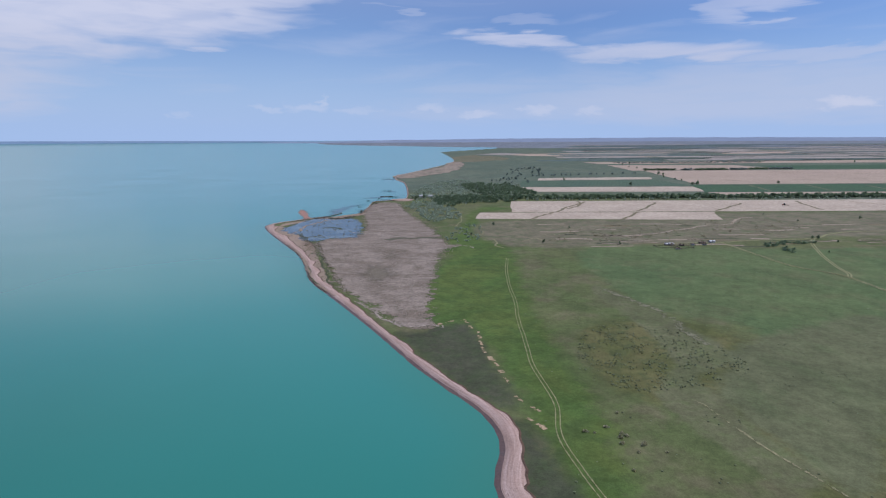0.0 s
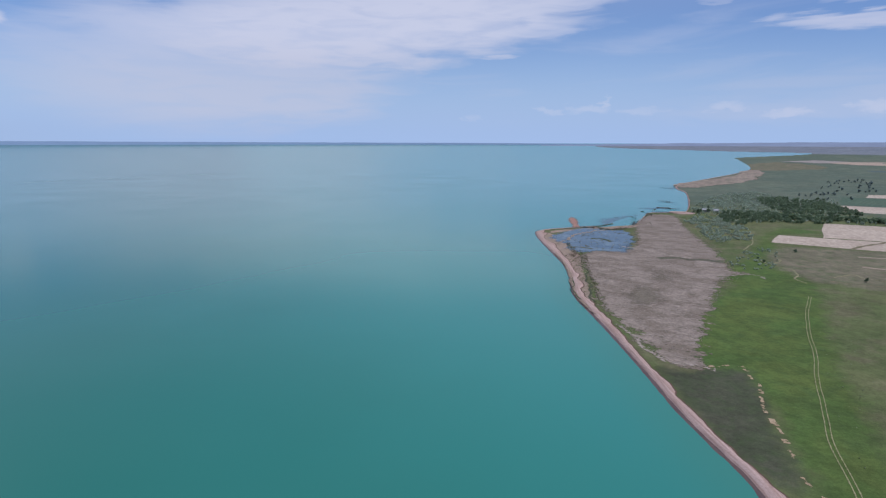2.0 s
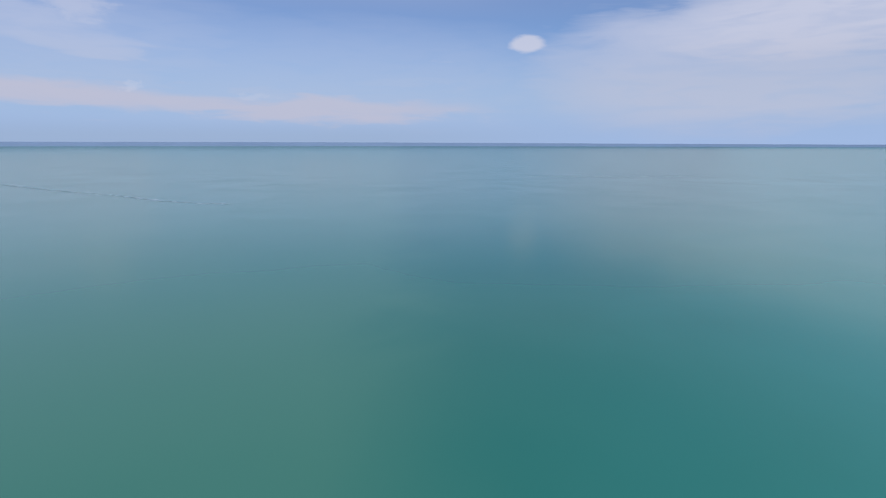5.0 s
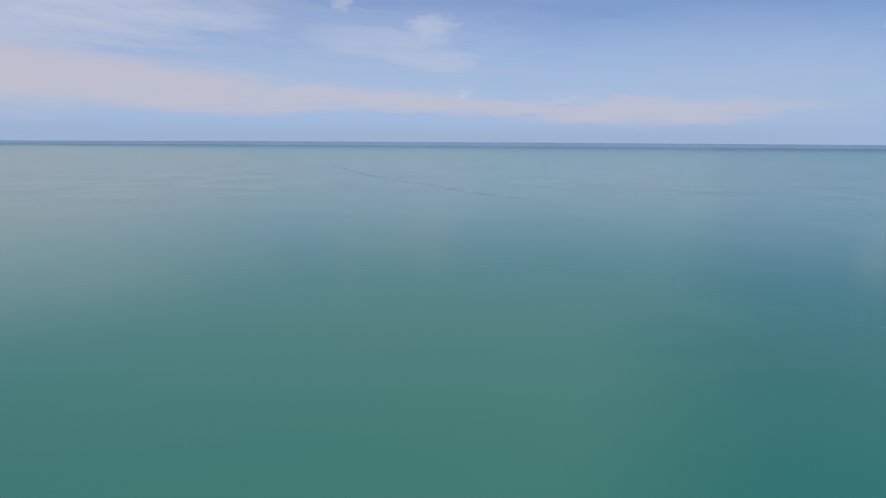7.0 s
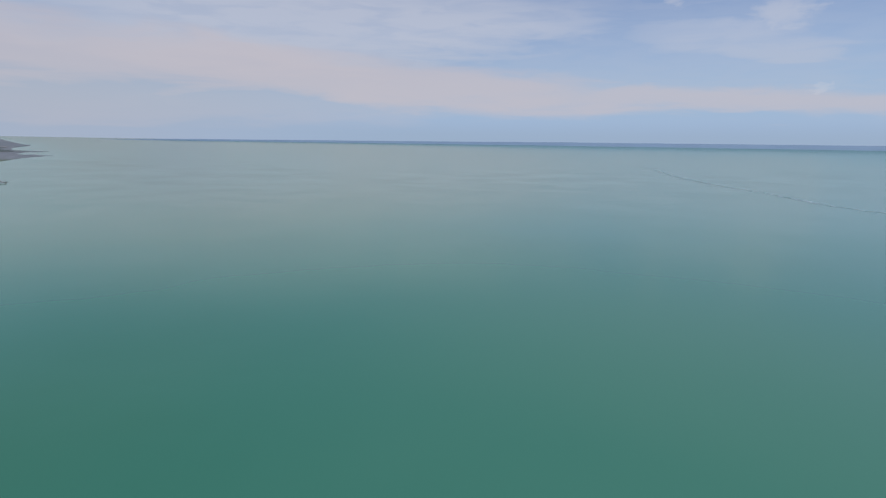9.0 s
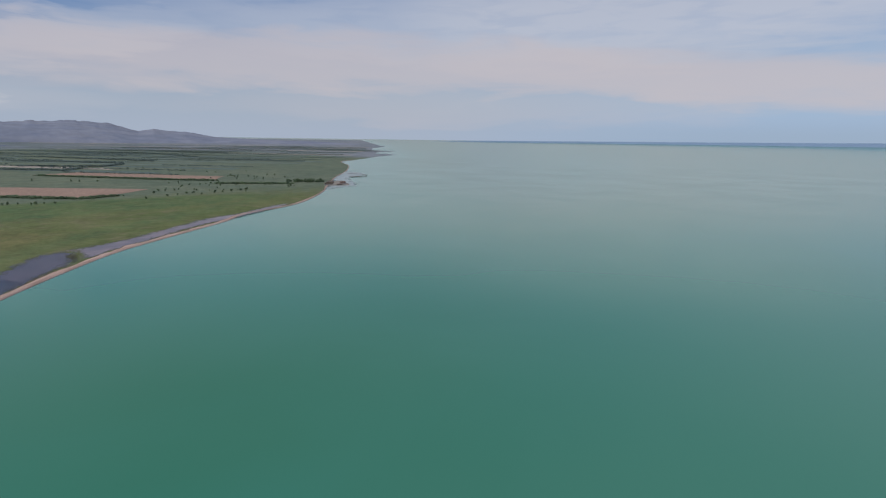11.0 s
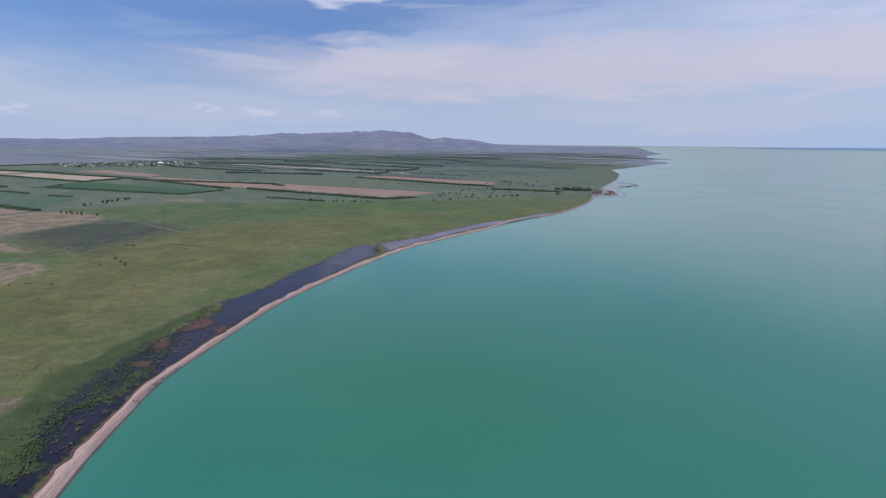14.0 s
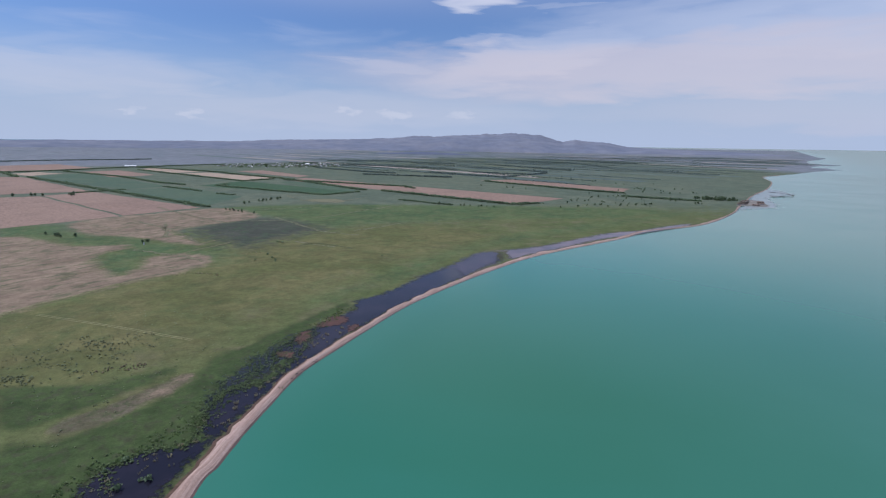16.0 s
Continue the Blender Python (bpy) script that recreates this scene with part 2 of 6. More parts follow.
def ground_mat():
    """Steppe turf; each zone's colours come in where its weight is high, with a torn border."""
    m = bpy.data.materials.new("steppe_ground")
    m.use_nodes = True
    N = Nodes(m.node_tree)
    p = N.add("ShaderNodeTexCoord").outputs["Object"]
    tear = N.noise(p, 1 / 16.0, 5.0, 0.68, 0.4)
    tuft = N.noise(p, 1 / 1.7, 4.0, 0.65)
    blot = N.noise(p, 1 / 7.0, 4.0, 0.6)

    def look_of(cols, size, grain, streak=1.0):
        ps = p if streak == 1.0 else N.stretch(p, 1.0, streak, 1.0, 0.06)
        n1, n3 = N.noise(ps, 1.0 / size, 5.0, 0.62, 0.6), N.noise(ps, 3.7 / size, 4.0, 0.62)
        c = N.mix(N.smooth(n1, 0.36, 0.64), rgb(*cols[0]), rgb(*cols[1]))
        return N.mix(N.smooth(n3, 0.46, 0.68, 0.0, 0.85), c, rgb(*cols[2]))
    c = look_of([(0.080, 0.105, 0.040), (0.106, 0.118, 0.052), (0.126, 0.118, 0.068)], 110, 2.4)
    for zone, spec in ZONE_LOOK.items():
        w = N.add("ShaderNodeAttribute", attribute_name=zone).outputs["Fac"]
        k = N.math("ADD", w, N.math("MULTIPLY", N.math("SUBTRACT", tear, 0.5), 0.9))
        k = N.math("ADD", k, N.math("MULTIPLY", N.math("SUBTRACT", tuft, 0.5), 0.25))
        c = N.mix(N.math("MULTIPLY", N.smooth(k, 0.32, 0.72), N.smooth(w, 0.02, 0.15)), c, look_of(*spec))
    speck = N.noise(p, 1 / 0.45, 2.0, 0.6)
    g = N.math("MULTIPLY", N.smooth(tuft, 0.25, 0.75, 0.85, 1.15), N.smooth(blot, 0.25, 0.75, 0.84, 1.14))
    g = N.math("MULTIPLY", g, N.smooth(N.noise(p, 1 / 34.0, 3.0, 0.6, 0.8), 0.28, 0.72, 0.87, 1.12))
    g = N.math("MULTIPLY", g, N.smooth(speck, 0.25, 0.75, 0.86, 1.14))
    c = N.add("ShaderNodeVectorMath", {0: c, "Scale": g}, operation="SCALE").outputs[0]
    b = N.add("ShaderNodeBump", {"Strength": 0.25, "Distance": 0.3, "Height": tuft}).outputs[0]
    N.add("ShaderNodeOutputMaterial", [N.add("ShaderNodeBsdfPrincipled", {"Base Color": c, "Roughness": 0.95, "Normal": b, "Specular IOR Level": 0.15}).outputs[0]])
    return m


def sand_mat():
    """Beach sand, combed along the shore by the waves."""
    m = bpy.data.materials.new("beach_sand")
    m.use_nodes = True
    N = Nodes(m.node_tree)
    p = N.add("ShaderNodeTexCoord").outputs["Object"]
    u = N.add("ShaderNodeAttribute", attribute_name="across").outputs["Fac"]
    v = N.add("ShaderNodeAttribute", attribute_name="along").outputs["Fac"]
    uv = N.add("ShaderNodeCombineXYZ", [N.math("MULTIPLY", u, 1.1), N.math("MULTIPLY", v, 0.035), 0.0]).outputs[0]
    comb = N.noise(uv, 1.0, 4.0, 0.6, 0.4)
    c = N.mix(N.smooth(comb, 0.35, 0.68), rgb(0.305, 0.210, 0.180), rgb(0.445, 0.330, 0.300))
    c = N.mix(N.smooth(N.noise(p, 1 / 9.0, 4.0), 0.5, 0.75, 0.0, 0.6), c, rgb(0.40, 0.27, 0.235))
    c = N.mix(N.math("MULTIPLY", N.smooth(comb, 0.66, 0.72), N.smooth(N.noise(p, 1 / 5.0, 3.0), 0.45, 0.6)), c, rgb(0.17, 0.10, 0.085))
    g = N.noise(p, 1.4, 4.0)
    c = N.add("ShaderNodeVectorMath", {0: c, "Scale": N.smooth(g, 0.25, 0.75, 0.85, 1.12)}, operation="SCALE").outputs[0]
    b = N.add("ShaderNodeBump", {"Strength": 0.4, "Distance": 0.3, "Height": N.math("ADD", comb, g)}).outputs[0]
    N.add("ShaderNodeOutputMaterial", [N.add("ShaderNodeBsdfPrincipled", {"Base Color": c, "Roughness": 0.92, "Normal": b, "Specular IOR Level": 0.2}).outputs[0]])
    return m


def plain(name, colour, rough=0.7, vary=0.25, size=0.6, metal=0.0, spec=0.3, by_object=0.0):
    m = bpy.data.materials.new(name)
    m.use_nodes = True
    N = Nodes(m.node_tree)
    p = N.add("ShaderNodeTexCoord").outputs["Object"]
    k = N.smooth(N.noise(p, 1.0 / size, 4.0), 0.3, 0.7, 1.0 - vary, 1.0 + vary)
    if by_object:
        k = N.math("MULTIPLY", k, N.smooth(N.add("ShaderNodeObjectInfo").outputs["Random"], 0.0, 1.0, 1.0 - by_object, 1.0 + by_object))
    c = N.add("ShaderNodeVectorMath", {0: rgb(*colour)[:3], "Scale": k}, operation="SCALE").outputs[0]
    N.add("ShaderNodeOutputMaterial", [N.add("ShaderNodeBsdfPrincipled", {"Base Color": c, "Roughness": rough, "Metallic": metal, "Specular IOR Level": spec}).outputs[0]])
    return m


def leaf_mat(name, a, b, thin=0.45):
    m = bpy.data.materials.new(name)
    m.use_nodes = True
    N = Nodes(m.node_tree)
    k = N.add("ShaderNodeNewGeometry").outputs["Random Per Island"]
    o = N.add("ShaderNodeObjectInfo").outputs["Random"]
    c = N.mix(N.math("ADD", N.math("MULTIPLY", k, 0.7), N.math("MULTIPLY", o, 0.3)), rgb(*a), rgb(*b))
    sh = N.add("ShaderNodeBsdfPrincipled", {"Base Color": c, "Roughness": 0.75, "Specular IOR Level": 0.25}).outputs[0]
    sh = N.add("ShaderNodeMixShader", [thin, sh, N.add("ShaderNodeBsdfTranslucent", [c]).outputs[0]]).outputs[0]
    N.add("ShaderNodeOutputMaterial", [sh])
    return m


def water_mat():
    m = bpy.data.materials.new("turbid_lake_water")
    m.use_nodes = True
    N = Nodes(m.node_tree)
    p = N.add("ShaderNodeTexCoord").outputs["Object"]
    y = N.add("ShaderNodeSeparateXYZ", [p]).outputs[1]
    x = N.add("ShaderNodeSeparateXYZ", [p]).outputs[0]
    sway = N.math("MULTIPLY", N.math("SUBTRACT", N.noise(p, 1 / 130.0, 3.0, 0.5, 0.5), 0.5), 110.0)

    def side(a, soft):
        """How far a place lies north of a view line at heading a."""
        v = N.math("ADD", N.math("MULTIPLY", N.math("SUBTRACT", x, -4.0), math.cos(radians(a))), N.math("MULTIPLY", N.math("SUBTRACT", y, 20.0), math.sin(radians(a))))
        return N.smooth(N.math("ADD", v, sway), -soft, soft)
    # green water, blue-green northward; cloud reflection painted as a milky sector between two headings
    c = N.mix(side(166, 190.0), rgb(0.023, 0.132, 0.072), rgb(0.017, 0.140, 0.112))
    c = N.mix(N.math("MULTIPLY", side(160, 170.0), N.math("SUBTRACT", 1.0, side(80, 45.0))), c, rgb(0.050, 0.178, 0.132))
    c = N.mix(N.math("MULTIPLY", side(48, 130.0), N.smooth(y, 40.0, 320.0, 0.62, 1.0)), c, rgb(0.030, 0.205, 0.184))
    silt = N.smooth(N.noise(p, 1 / 420.0, 3.0, 0.5, 0.8), 0.4, 0.8)
    c = N.mix(N.math("MULTIPLY", silt, 0.2), c, rgb(0.060, 0.195, 0.15))
    d = N.add("ShaderNodeAttribute", attribute_name="edge").outputs["Fac"]
    c = N.mix(N.smooth(d, 30.0, 0.0, 0.0, 0.3), c, rgb(0.050, 0.175, 0.120))
    # paler towards the southern shore, growing as y falls
    c = N.mix(N.math("MULTIPLY", N.smooth(d, 420.0, 20.0, 0.0, 0.75), N.smooth(y, -120.0, -520.0)), c, rgb(0.050, 0.215, 0.180))
    lanes = N.noise(N.stretch(p, 1 / 160.0, 1 / 160.0, 1.0, 0.5), 1.0, 3.0, 0.6, 0.6)
    r = N.smooth(lanes, 0.3, 0.75, 0.14, 0.17)
    N.add("ShaderNodeOutputMaterial", [N.add("ShaderNodeBsdfPrincipled", {"Base Color": c, "Roughness": r, "IOR": 1.34}).outputs[0]])
    return m


def dark_water_mat(name, colour, edge, rough=0.12):
    m = bpy.data.materials.new(name)
    m.use_nodes = True
    N = Nodes(m.node_tree)
    p = N.add("ShaderNodeTexCoord").outputs["Object"]
    c = N.mix(N.smooth(N.noise(p, 1 / 25.0, 5.0, 0.6), 0.4, 0.7), rgb(*colour), rgb(colour[0] * 2.0, colour[1] * 1.7, colour[2] * 1.5))
    sh = N.add("ShaderNodeBsdfPrincipled", {"Base Color": c, "Roughness": rough, "IOR": 1.22}).outputs[0]
    d = N.add("ShaderNodeAttribute", attribute_name="edge").outputs["Fac"]
    r = N.math("MULTIPLY", N.math("SUBTRACT", N.noise(p, 1.0 / edge[2], 5.0, 0.65), 0.5), edge[1] * 2.0)
    f2 = N.math("MULTIPLY", N.math("SUBTRACT", N.noise(p, 0.6, 3.0, 0.7), 0.5), edge[0] * 2.2)
    sh = N.add("ShaderNodeMixShader", [N.smooth(N.math("ADD", N.math("ADD", d, r), f2), edge[0] * 0.25, edge[0] * 1.1), N.add("ShaderNodeBsdfTransparent").outputs[0], sh]).outputs[0]
    N.add("ShaderNodeOutputMaterial", [sh])
    return m


GRASS = ground_mat()
SAND = sand_mat()
DAMP = surface("rusty_damp_sand", [(0.105, 0.062, 0.048), (0.080, 0.054, 0.042), (0.135, 0.085, 0.064)], 10, 1.2)
WET = surface("wet_sand", [(0.085, 0.050, 0.045), (0.11, 0.065, 0.055), (0.07, 0.06, 0.055)], 12, 1.2, rough=0.45, spec=0.5)
CREEK = surface("dark_reed_creek", [(0.10, 0.095, 0.065), (0.085, 0.085, 0.06), (0.14, 0.12, 0.09)], 12, 1.5, edge=(1.5, 3.0, 5.0))
REED_P = surface("pale_reed_fringe", [(0.29, 0.245, 0.212), (0.315, 0.265, 0.232), (0.24, 0.205, 0.165)], 14, 1.4, edge=(2.2, 3.6, 4.0))
REED = surface("dry_reed_bed", [(0.172, 0.138, 0.112), (0.255, 0.210, 0.180), (0.128, 0.110, 0.084)], 26, 1.6, edge=(9, 16, 12), aspect=0.6, bump=0.3, mottle=0.36)
MARSH = surface("dark_marsh", [(0.048, 0.058, 0.032), (0.062, 0.058, 0.042), (0.045, 0.062, 0.030)], 24, 1.5, edge=(7, 7, 9))
BARE_FAR = surface("bare_shore_flats", [(0.235, 0.185, 0.150), (0.265, 0.215, 0.175), (0.10, 0.115, 0.075)], 90, 8.0, edge=(20, 50, 70), aspect=2.2)
BARE_S = surface("pale_bare_soil", [(0.31, 0.255, 0.20), (0.27, 0.215, 0.165), (0.22, 0.18, 0.13)], 10, 1.4, edge=(0.5, 1.2, 4.0))
FADED = surface("dusty_pale_grass", [(0.15, 0.15, 0.095), (0.17, 0.165, 0.11), (0.12, 0.125, 0.07)], 10, 1.2, edge=(4.0, 5.0, 5.0))
MARSH_T = surface("dark_weed_strip", [(0.055, 0.070, 0.036), (0.068, 0.072, 0.045), (0.050, 0.066, 0.034)], 14, 1.2, edge=(0.8, 1.4, 4.0))
WRACK = surface("dry_straw_wrack", [(0.32, 0.24, 0.155), (0.37, 0.285, 0.19), (0.22, 0.165, 0.10)], 6, 0.8, edge=(0.7, 2.3, 2.0))
PALE = surface("pale_ploughed_soil", [(0.375, 0.308, 0.252), (0.425, 0.352, 0.290), (0.335, 0.268, 0.218)], 90, 4.0, rows=(0.05, 0.0, 0.015), bump=0.2)
PALE_T = surface("tan_stubble", [(0.33, 0.255, 0.205), (0.36, 0.28, 0.225), (0.28, 0.22, 0.175)], 220, 5.0, rows=(0.05, 0.0, 0.015), bump=0.2)
PINK = surface("reddish_ploughed_soil", [(0.235, 0.160, 0.132), (0.262, 0.182, 0.150), (0.200, 0.140, 0.118)], 200, 4.0, rows=(0.05, 0.3, 0.02), bump=0.2)
CROP = surface("green_crop", [(0.060, 0.102, 0.072), (0.072, 0.110, 0.074), (0.090, 0.116, 0.078)], 180, 4.0, rows=(0.04, 0.3, 0.06))
# Far crops: haze is painted into these colours, paler and bluer than nearby.
CROP_F = surface("hazed_green_crop", [(0.092, 0.128, 0.120), (0.102, 0.136, 0.124), (0.112, 0.138, 0.124)], 180, 30.0)
CROP_DF = surface("hazed_dark_crop", [(0.072, 0.104, 0.104), (0.078, 0.110, 0.108), (0.068, 0.098, 0.102)], 180, 30.0)
PALE_F = surface("hazed_stubble", [(0.27, 0.235, 0.22), (0.29, 0.255, 0.235), (0.24, 0.215, 0.205)], 220, 30.0)
CROP_D = surface("dark_green_crop", [(0.040, 0.084, 0.046), (0.046, 0.092, 0.048), (0.038, 0.076, 0.044)], 150, 4.0, rows=(0.04, 0.1, 0.06))
DIRT = surface("dirt_wheel_track", [(0.22, 0.22, 0.115), (0.25, 0.24, 0.135), (0.16, 0.17, 0.075)], 16, 1.0, edge=(0.12, 0.22, 2.0))
FAINT = surface("faint_worn_path", [(0.20, 0.19, 0.11), (0.24, 0.22, 0.13), (0.14, 0.15, 0.07)], 16, 1.0, edge=(0.6, 1.0, 4.0))
DITCH = surface("weedy_ditch", [(0.16, 0.13, 0.08), (0.13, 0.12, 0.07), (0.20, 0.16, 0.11)], 20, 1.5, edge=(0.8, 1.2, 4.0))
SILT = surface("salmon_silt", [(0.30, 0.165, 0.135), (0.33, 0.19, 0.16), (0.24, 0.15, 0.125)], 12, 1.5, edge=(5, 9, 7))
RED_ALGAE = surface("red_shallow_silt", [(0.080, 0.046, 0.044), (0.112, 0.060, 0.053), (0.048, 0.040, 0.042)], 6, 0.9, edge=(2.6, 7.0, 2.4))
# Far land: aerial haze is put into these blue-grey base colours.
HILL = surface("haze_blue_hills", [(0.165, 0.185, 0.250), (0.198, 0.212, 0.270), (0.142, 0.164, 0.236)], 330, 90, bump=0.02, spec=0.0, mottle=0.10, contrast=(0.40, 0.60))
HILL_N = surface("haze_blue_upland", [(0.205, 0.245, 0.335), (0.213, 0.252, 0.340), (0.198, 0.238, 0.330)], 420, 160, bump=0.02, spec=0.0, mottle=0.07)
HILL_NEAR = surface("haze_blue_foothills", [(0.118, 0.138, 0.205), (0.135, 0.152, 0.215), (0.105, 0.128, 0.200)], 200, 60, bump=0.02, spec=0.0, mottle=0.05)
SHORE_FAR = surface("haze_blue_shore", [(0.165, 0.235, 0.350), (0.172, 0.242, 0.355), (0.160, 0.230, 0.345)], 900, 300, bump=0.0, spec=0.0, mottle=0.04)
DUNE = surface("sandy_dune_grass", [(0.27, 0.205, 0.165), (0.235, 0.185, 0.135), (0.31, 0.225, 0.185)], 18, 1.4, edge=(3, 4, 6), fleck=(0.10, 0.07, 0.05))
FOAM = surface("pale_current_line", [(0.24, 0.34, 0.39), (0.28, 0.38, 0.43), (0.20, 0.30, 0.36)], 60, 8, rough=0.3, edge=(7, 7, 60))
WEED = surface("dark_weed_shallows", [(0.05, 0.10, 0.12), (0.06, 0.12, 0.14), (0.07, 0.09, 0.10)], 30, 4, rough=0.25, spec=0.5, edge=(8, 26, 14))
SHALLOW = surface("milky_shallow_water", [(0.20, 0.25, 0.26), (0.27, 0.31, 0.32), (0.13, 0.21, 0.22)], 40, 6, rough=0.3, spec=0.4, edge=(16, 34, 26))
QUAY = surface("grey_trodden_quay", [(0.19, 0.175, 0.165), (0.23, 0.21, 0.20), (0.13, 0.12, 0.11)], 18, 2.0, edge=(4, 9, 10))
WATER = water_mat()
LAGOON = dark_water_mat("dark_lagoon_water", (0.012, 0.012, 0.022), (6, 7, 6), 0.10)
POND = dark_water_mat("still_blue_pond", (0.060, 0.095, 0.125), (7, 14, 12), 0.2)
# Paler, more violet copy of the lagoon's colour for its far end.
LAGOON_F = dark_water_mat("violet_lagoon_end", (0.034, 0.032, 0.052), (9, 9, 8), 0.25)
LAGOON_W = dark_water_mat("weedy_dark_water", (0.016, 0.020, 0.024), (12, 9, 5), 0.2)
REED_D = surface("dark_wet_reeds", [(0.155, 0.132, 0.102), (0.17, 0.145, 0.115), (0.135, 0.118, 0.085)], 14, 1.4, edge=(14, 24, 8), aspect=0.35)
MUD = dark_water_mat("wet_grey_mud", (0.10, 0.092, 0.120), (9, 9, 9), 0.30)
LEAF = leaf_mat("dark_green_leaves", (0.105, 0.155, 0.090), (0.190, 0.250, 0.150))
LEAF_S = leaf_mat("dusty_shrub_leaves", (0.26, 0.25, 0.15), (0.42, 0.40, 0.27))
LEAF_W = leaf_mat("green_wood_leaves", (0.120, 0.180, 0.108), (0.215, 0.285, 0.175))
# Leaves of distant trees: a paler, bluer copy with haze painted in.
LEAF_FAR = leaf_mat("hazed_far_leaves", (0.145, 0.195, 0.185), (0.230, 0.280, 0.262))
LEAF_G = leaf_mat("grey_green_leaves", (0.25, 0.32, 0.24), (0.48, 0.54, 0.43))
LEAF_B = leaf_mat("dry_brown_twigs", (0.20, 0.18, 0.11), (0.36, 0.33, 0.23))
STRAW = leaf_mat("dry_reed_stalks", (0.34, 0.28, 0.235), (0.50, 0.43, 0.37))
BARK = plain("grey_bark", (0.12, 0.095, 0.07), 0.9)
PLASTER = plain("white_plaster", (0.42, 0.42, 0.42), 0.85, 0.12, 1.5, by_object=0.2)
ROOF_G = plain("grey_sheet_roof", (0.40, 0.41, 0.43), 0.55, 0.15, 1.0, by_object=0.35)
ROOF_R = plain("red_brown_roof", (0.20, 0.13, 0.105), 0.7, 0.2, 1.0)
TIMBER = plain("weathered_timber", (0.13, 0.10, 0.08), 0.85, 0.3, 0.5)
STONE = plain("dark_rubble", (0.11, 0.095, 0.09), 0.9, 0.4, 1.0)
METAL_W = plain("white_sheet_metal", (0.75, 0.76, 0.78), 0.45, 0.06, 2.0)
RUST = plain("rusty_red_paint", (0.30, 0.05, 0.03), 0.6, 0.3, 0.5)
TYRE = plain("black_rubber", (0.02, 0.02, 0.02), 0.8, 0.2, 0.3)
# ---------------- plan ----------------
# The plan is flat. Past NEAR metres distances are drawn together on a gently rising bowl, so that the plain and the lake reach their horizon within 4.7 km.
CX, CY, EYE, NEAR, LIMIT = -4.0, 20.0, 102.0, 800.0, 4700.0
BOWL = EYE / (LIMIT - NEAR) ** 2


def settle(x, y, z=0.0):
    """Plan metres to world metres (arrays)."""
    x, y = np.asarray(x, float), np.asarray(y, float)
    d = np.maximum(np.hypot(x - CX, y - CY), 1e-6)
    b, c = EYE / d - 2 * BOWL * NEAR, BOWL * NEAR ** 2 - EYE
    r = np.where(d < NEAR, d, (-b + np.sqrt(b * b - 4 * BOWL * c)) / (2 * BOWL))
    k = r / d
    return CX + (x - CX) * k, CY + (y - CY) * k, EYE * (1 - k) * (d >= NEAR) + z * k, k


def spot(x, y, z=0.0):
    a, b, c, k = settle(x, y, z)
    return Vector((float(a), float(b), float(c))), float(k)


def curve(points, closed=False, step=8):
    """Catmull-Rom through plan points."""
    p = np.array(points, float)
    n = len(p)
    out = []
    for i in range(n if closed else n - 1):
        if closed:
            a, b, c, d = p[i - 1], p[i], p[(i + 1) % n], p[(i + 2) % n]
        else:
            a, b, c, d = p[max(i - 1, 0)], p[i], p[i + 1], p[min(i + 2, n - 1)]
        for t in np.arange(step) / step:
            out.append(0.5 * (2 * b + (c - a) * t + (2 * a - 5 * b + 4 * c - d) * t * t + (3 * b - 3 * c + d - a) * t ** 3))
    if not closed:
        out.append(p[-1])
    return np.array(out)


def inside(poly, x, y):
    """Signed distance to a closed outline, positive inside (arrays)."""
    best = np.full(x.shape, 1e18)
    odd = np.zeros(x.shape, bool)
    for (ax, ay), (bx, by) in zip(poly, np.roll(poly, -1, 0)):
        ex, ey = bx - ax, by - ay
        l2 = ex * ex + ey * ey + 1e-12
        t = np.clip(((x - ax) * ex + (y - ay) * ey) / l2, 0, 1)
        best = np.minimum(best, (x - ax - t * ex) ** 2 + (y - ay - t * ey) ** 2)
        if ay != by:
            odd ^= ((ay > y) != (by > y)) & (x < ex * (y - ay) / ey + ax)
    return np.where(odd, 1, -1) * np.sqrt(best)


SHORE_N = [(-9000, 40000), (-3500, 16000), (-300, 8500), (694, 7026), (34, 4810), (8, 4203), (58, 2854), (16, 2320), (-73, 1850), (-126, 1560), (-122, 1424),
           (-90, 1290), (-64, 966), (-89, 921), (-111, 905), (-115, 880), (-113, 800), (-115, 742), (-134, 714), (-160, 716), (-173, 703), (-184, 692), (-210, 660), (-204, 625), (-167, 551),
           (-133, 487), (-115, 444), (-96, 387), (-77, 352), (-61, 324), (-43, 291), (-27, 261), (-12, 232), (2, 209), (13, 192), (19, 177), (20, 164), (17, 149), (17, 138)]
SHORE_S = [(24, 112), (48, 70), (90, 10), (135, -52), (143, -69), (152, -88), (161, -110), (172, -139), (177, -169), (182, -205), (188, -259), (187, -322), (182, -386), (172, -459),
           (152, -525), (118, -623), (98, -698), (41, -815), (9, -985), (0, -1113), (-22, -1394), (-48, -1585), (-67, -1790), (-77, -2040), (-64, -2392), (-167, -2691),
           (-289, -3121), (-440, -3500), (-475, -3610), (-340, -3900), (-430, -4280), (-600, -4480), (-430, -4900), (-461, -5778), (-680, -7000), (-854, -8475), (-936, -11270), (-2500, -40000)]
shore = curve(SHORE_N + SHORE_S)
LAND = np.vstack([shore, [(60000, -60000), (60000, 60000)]])


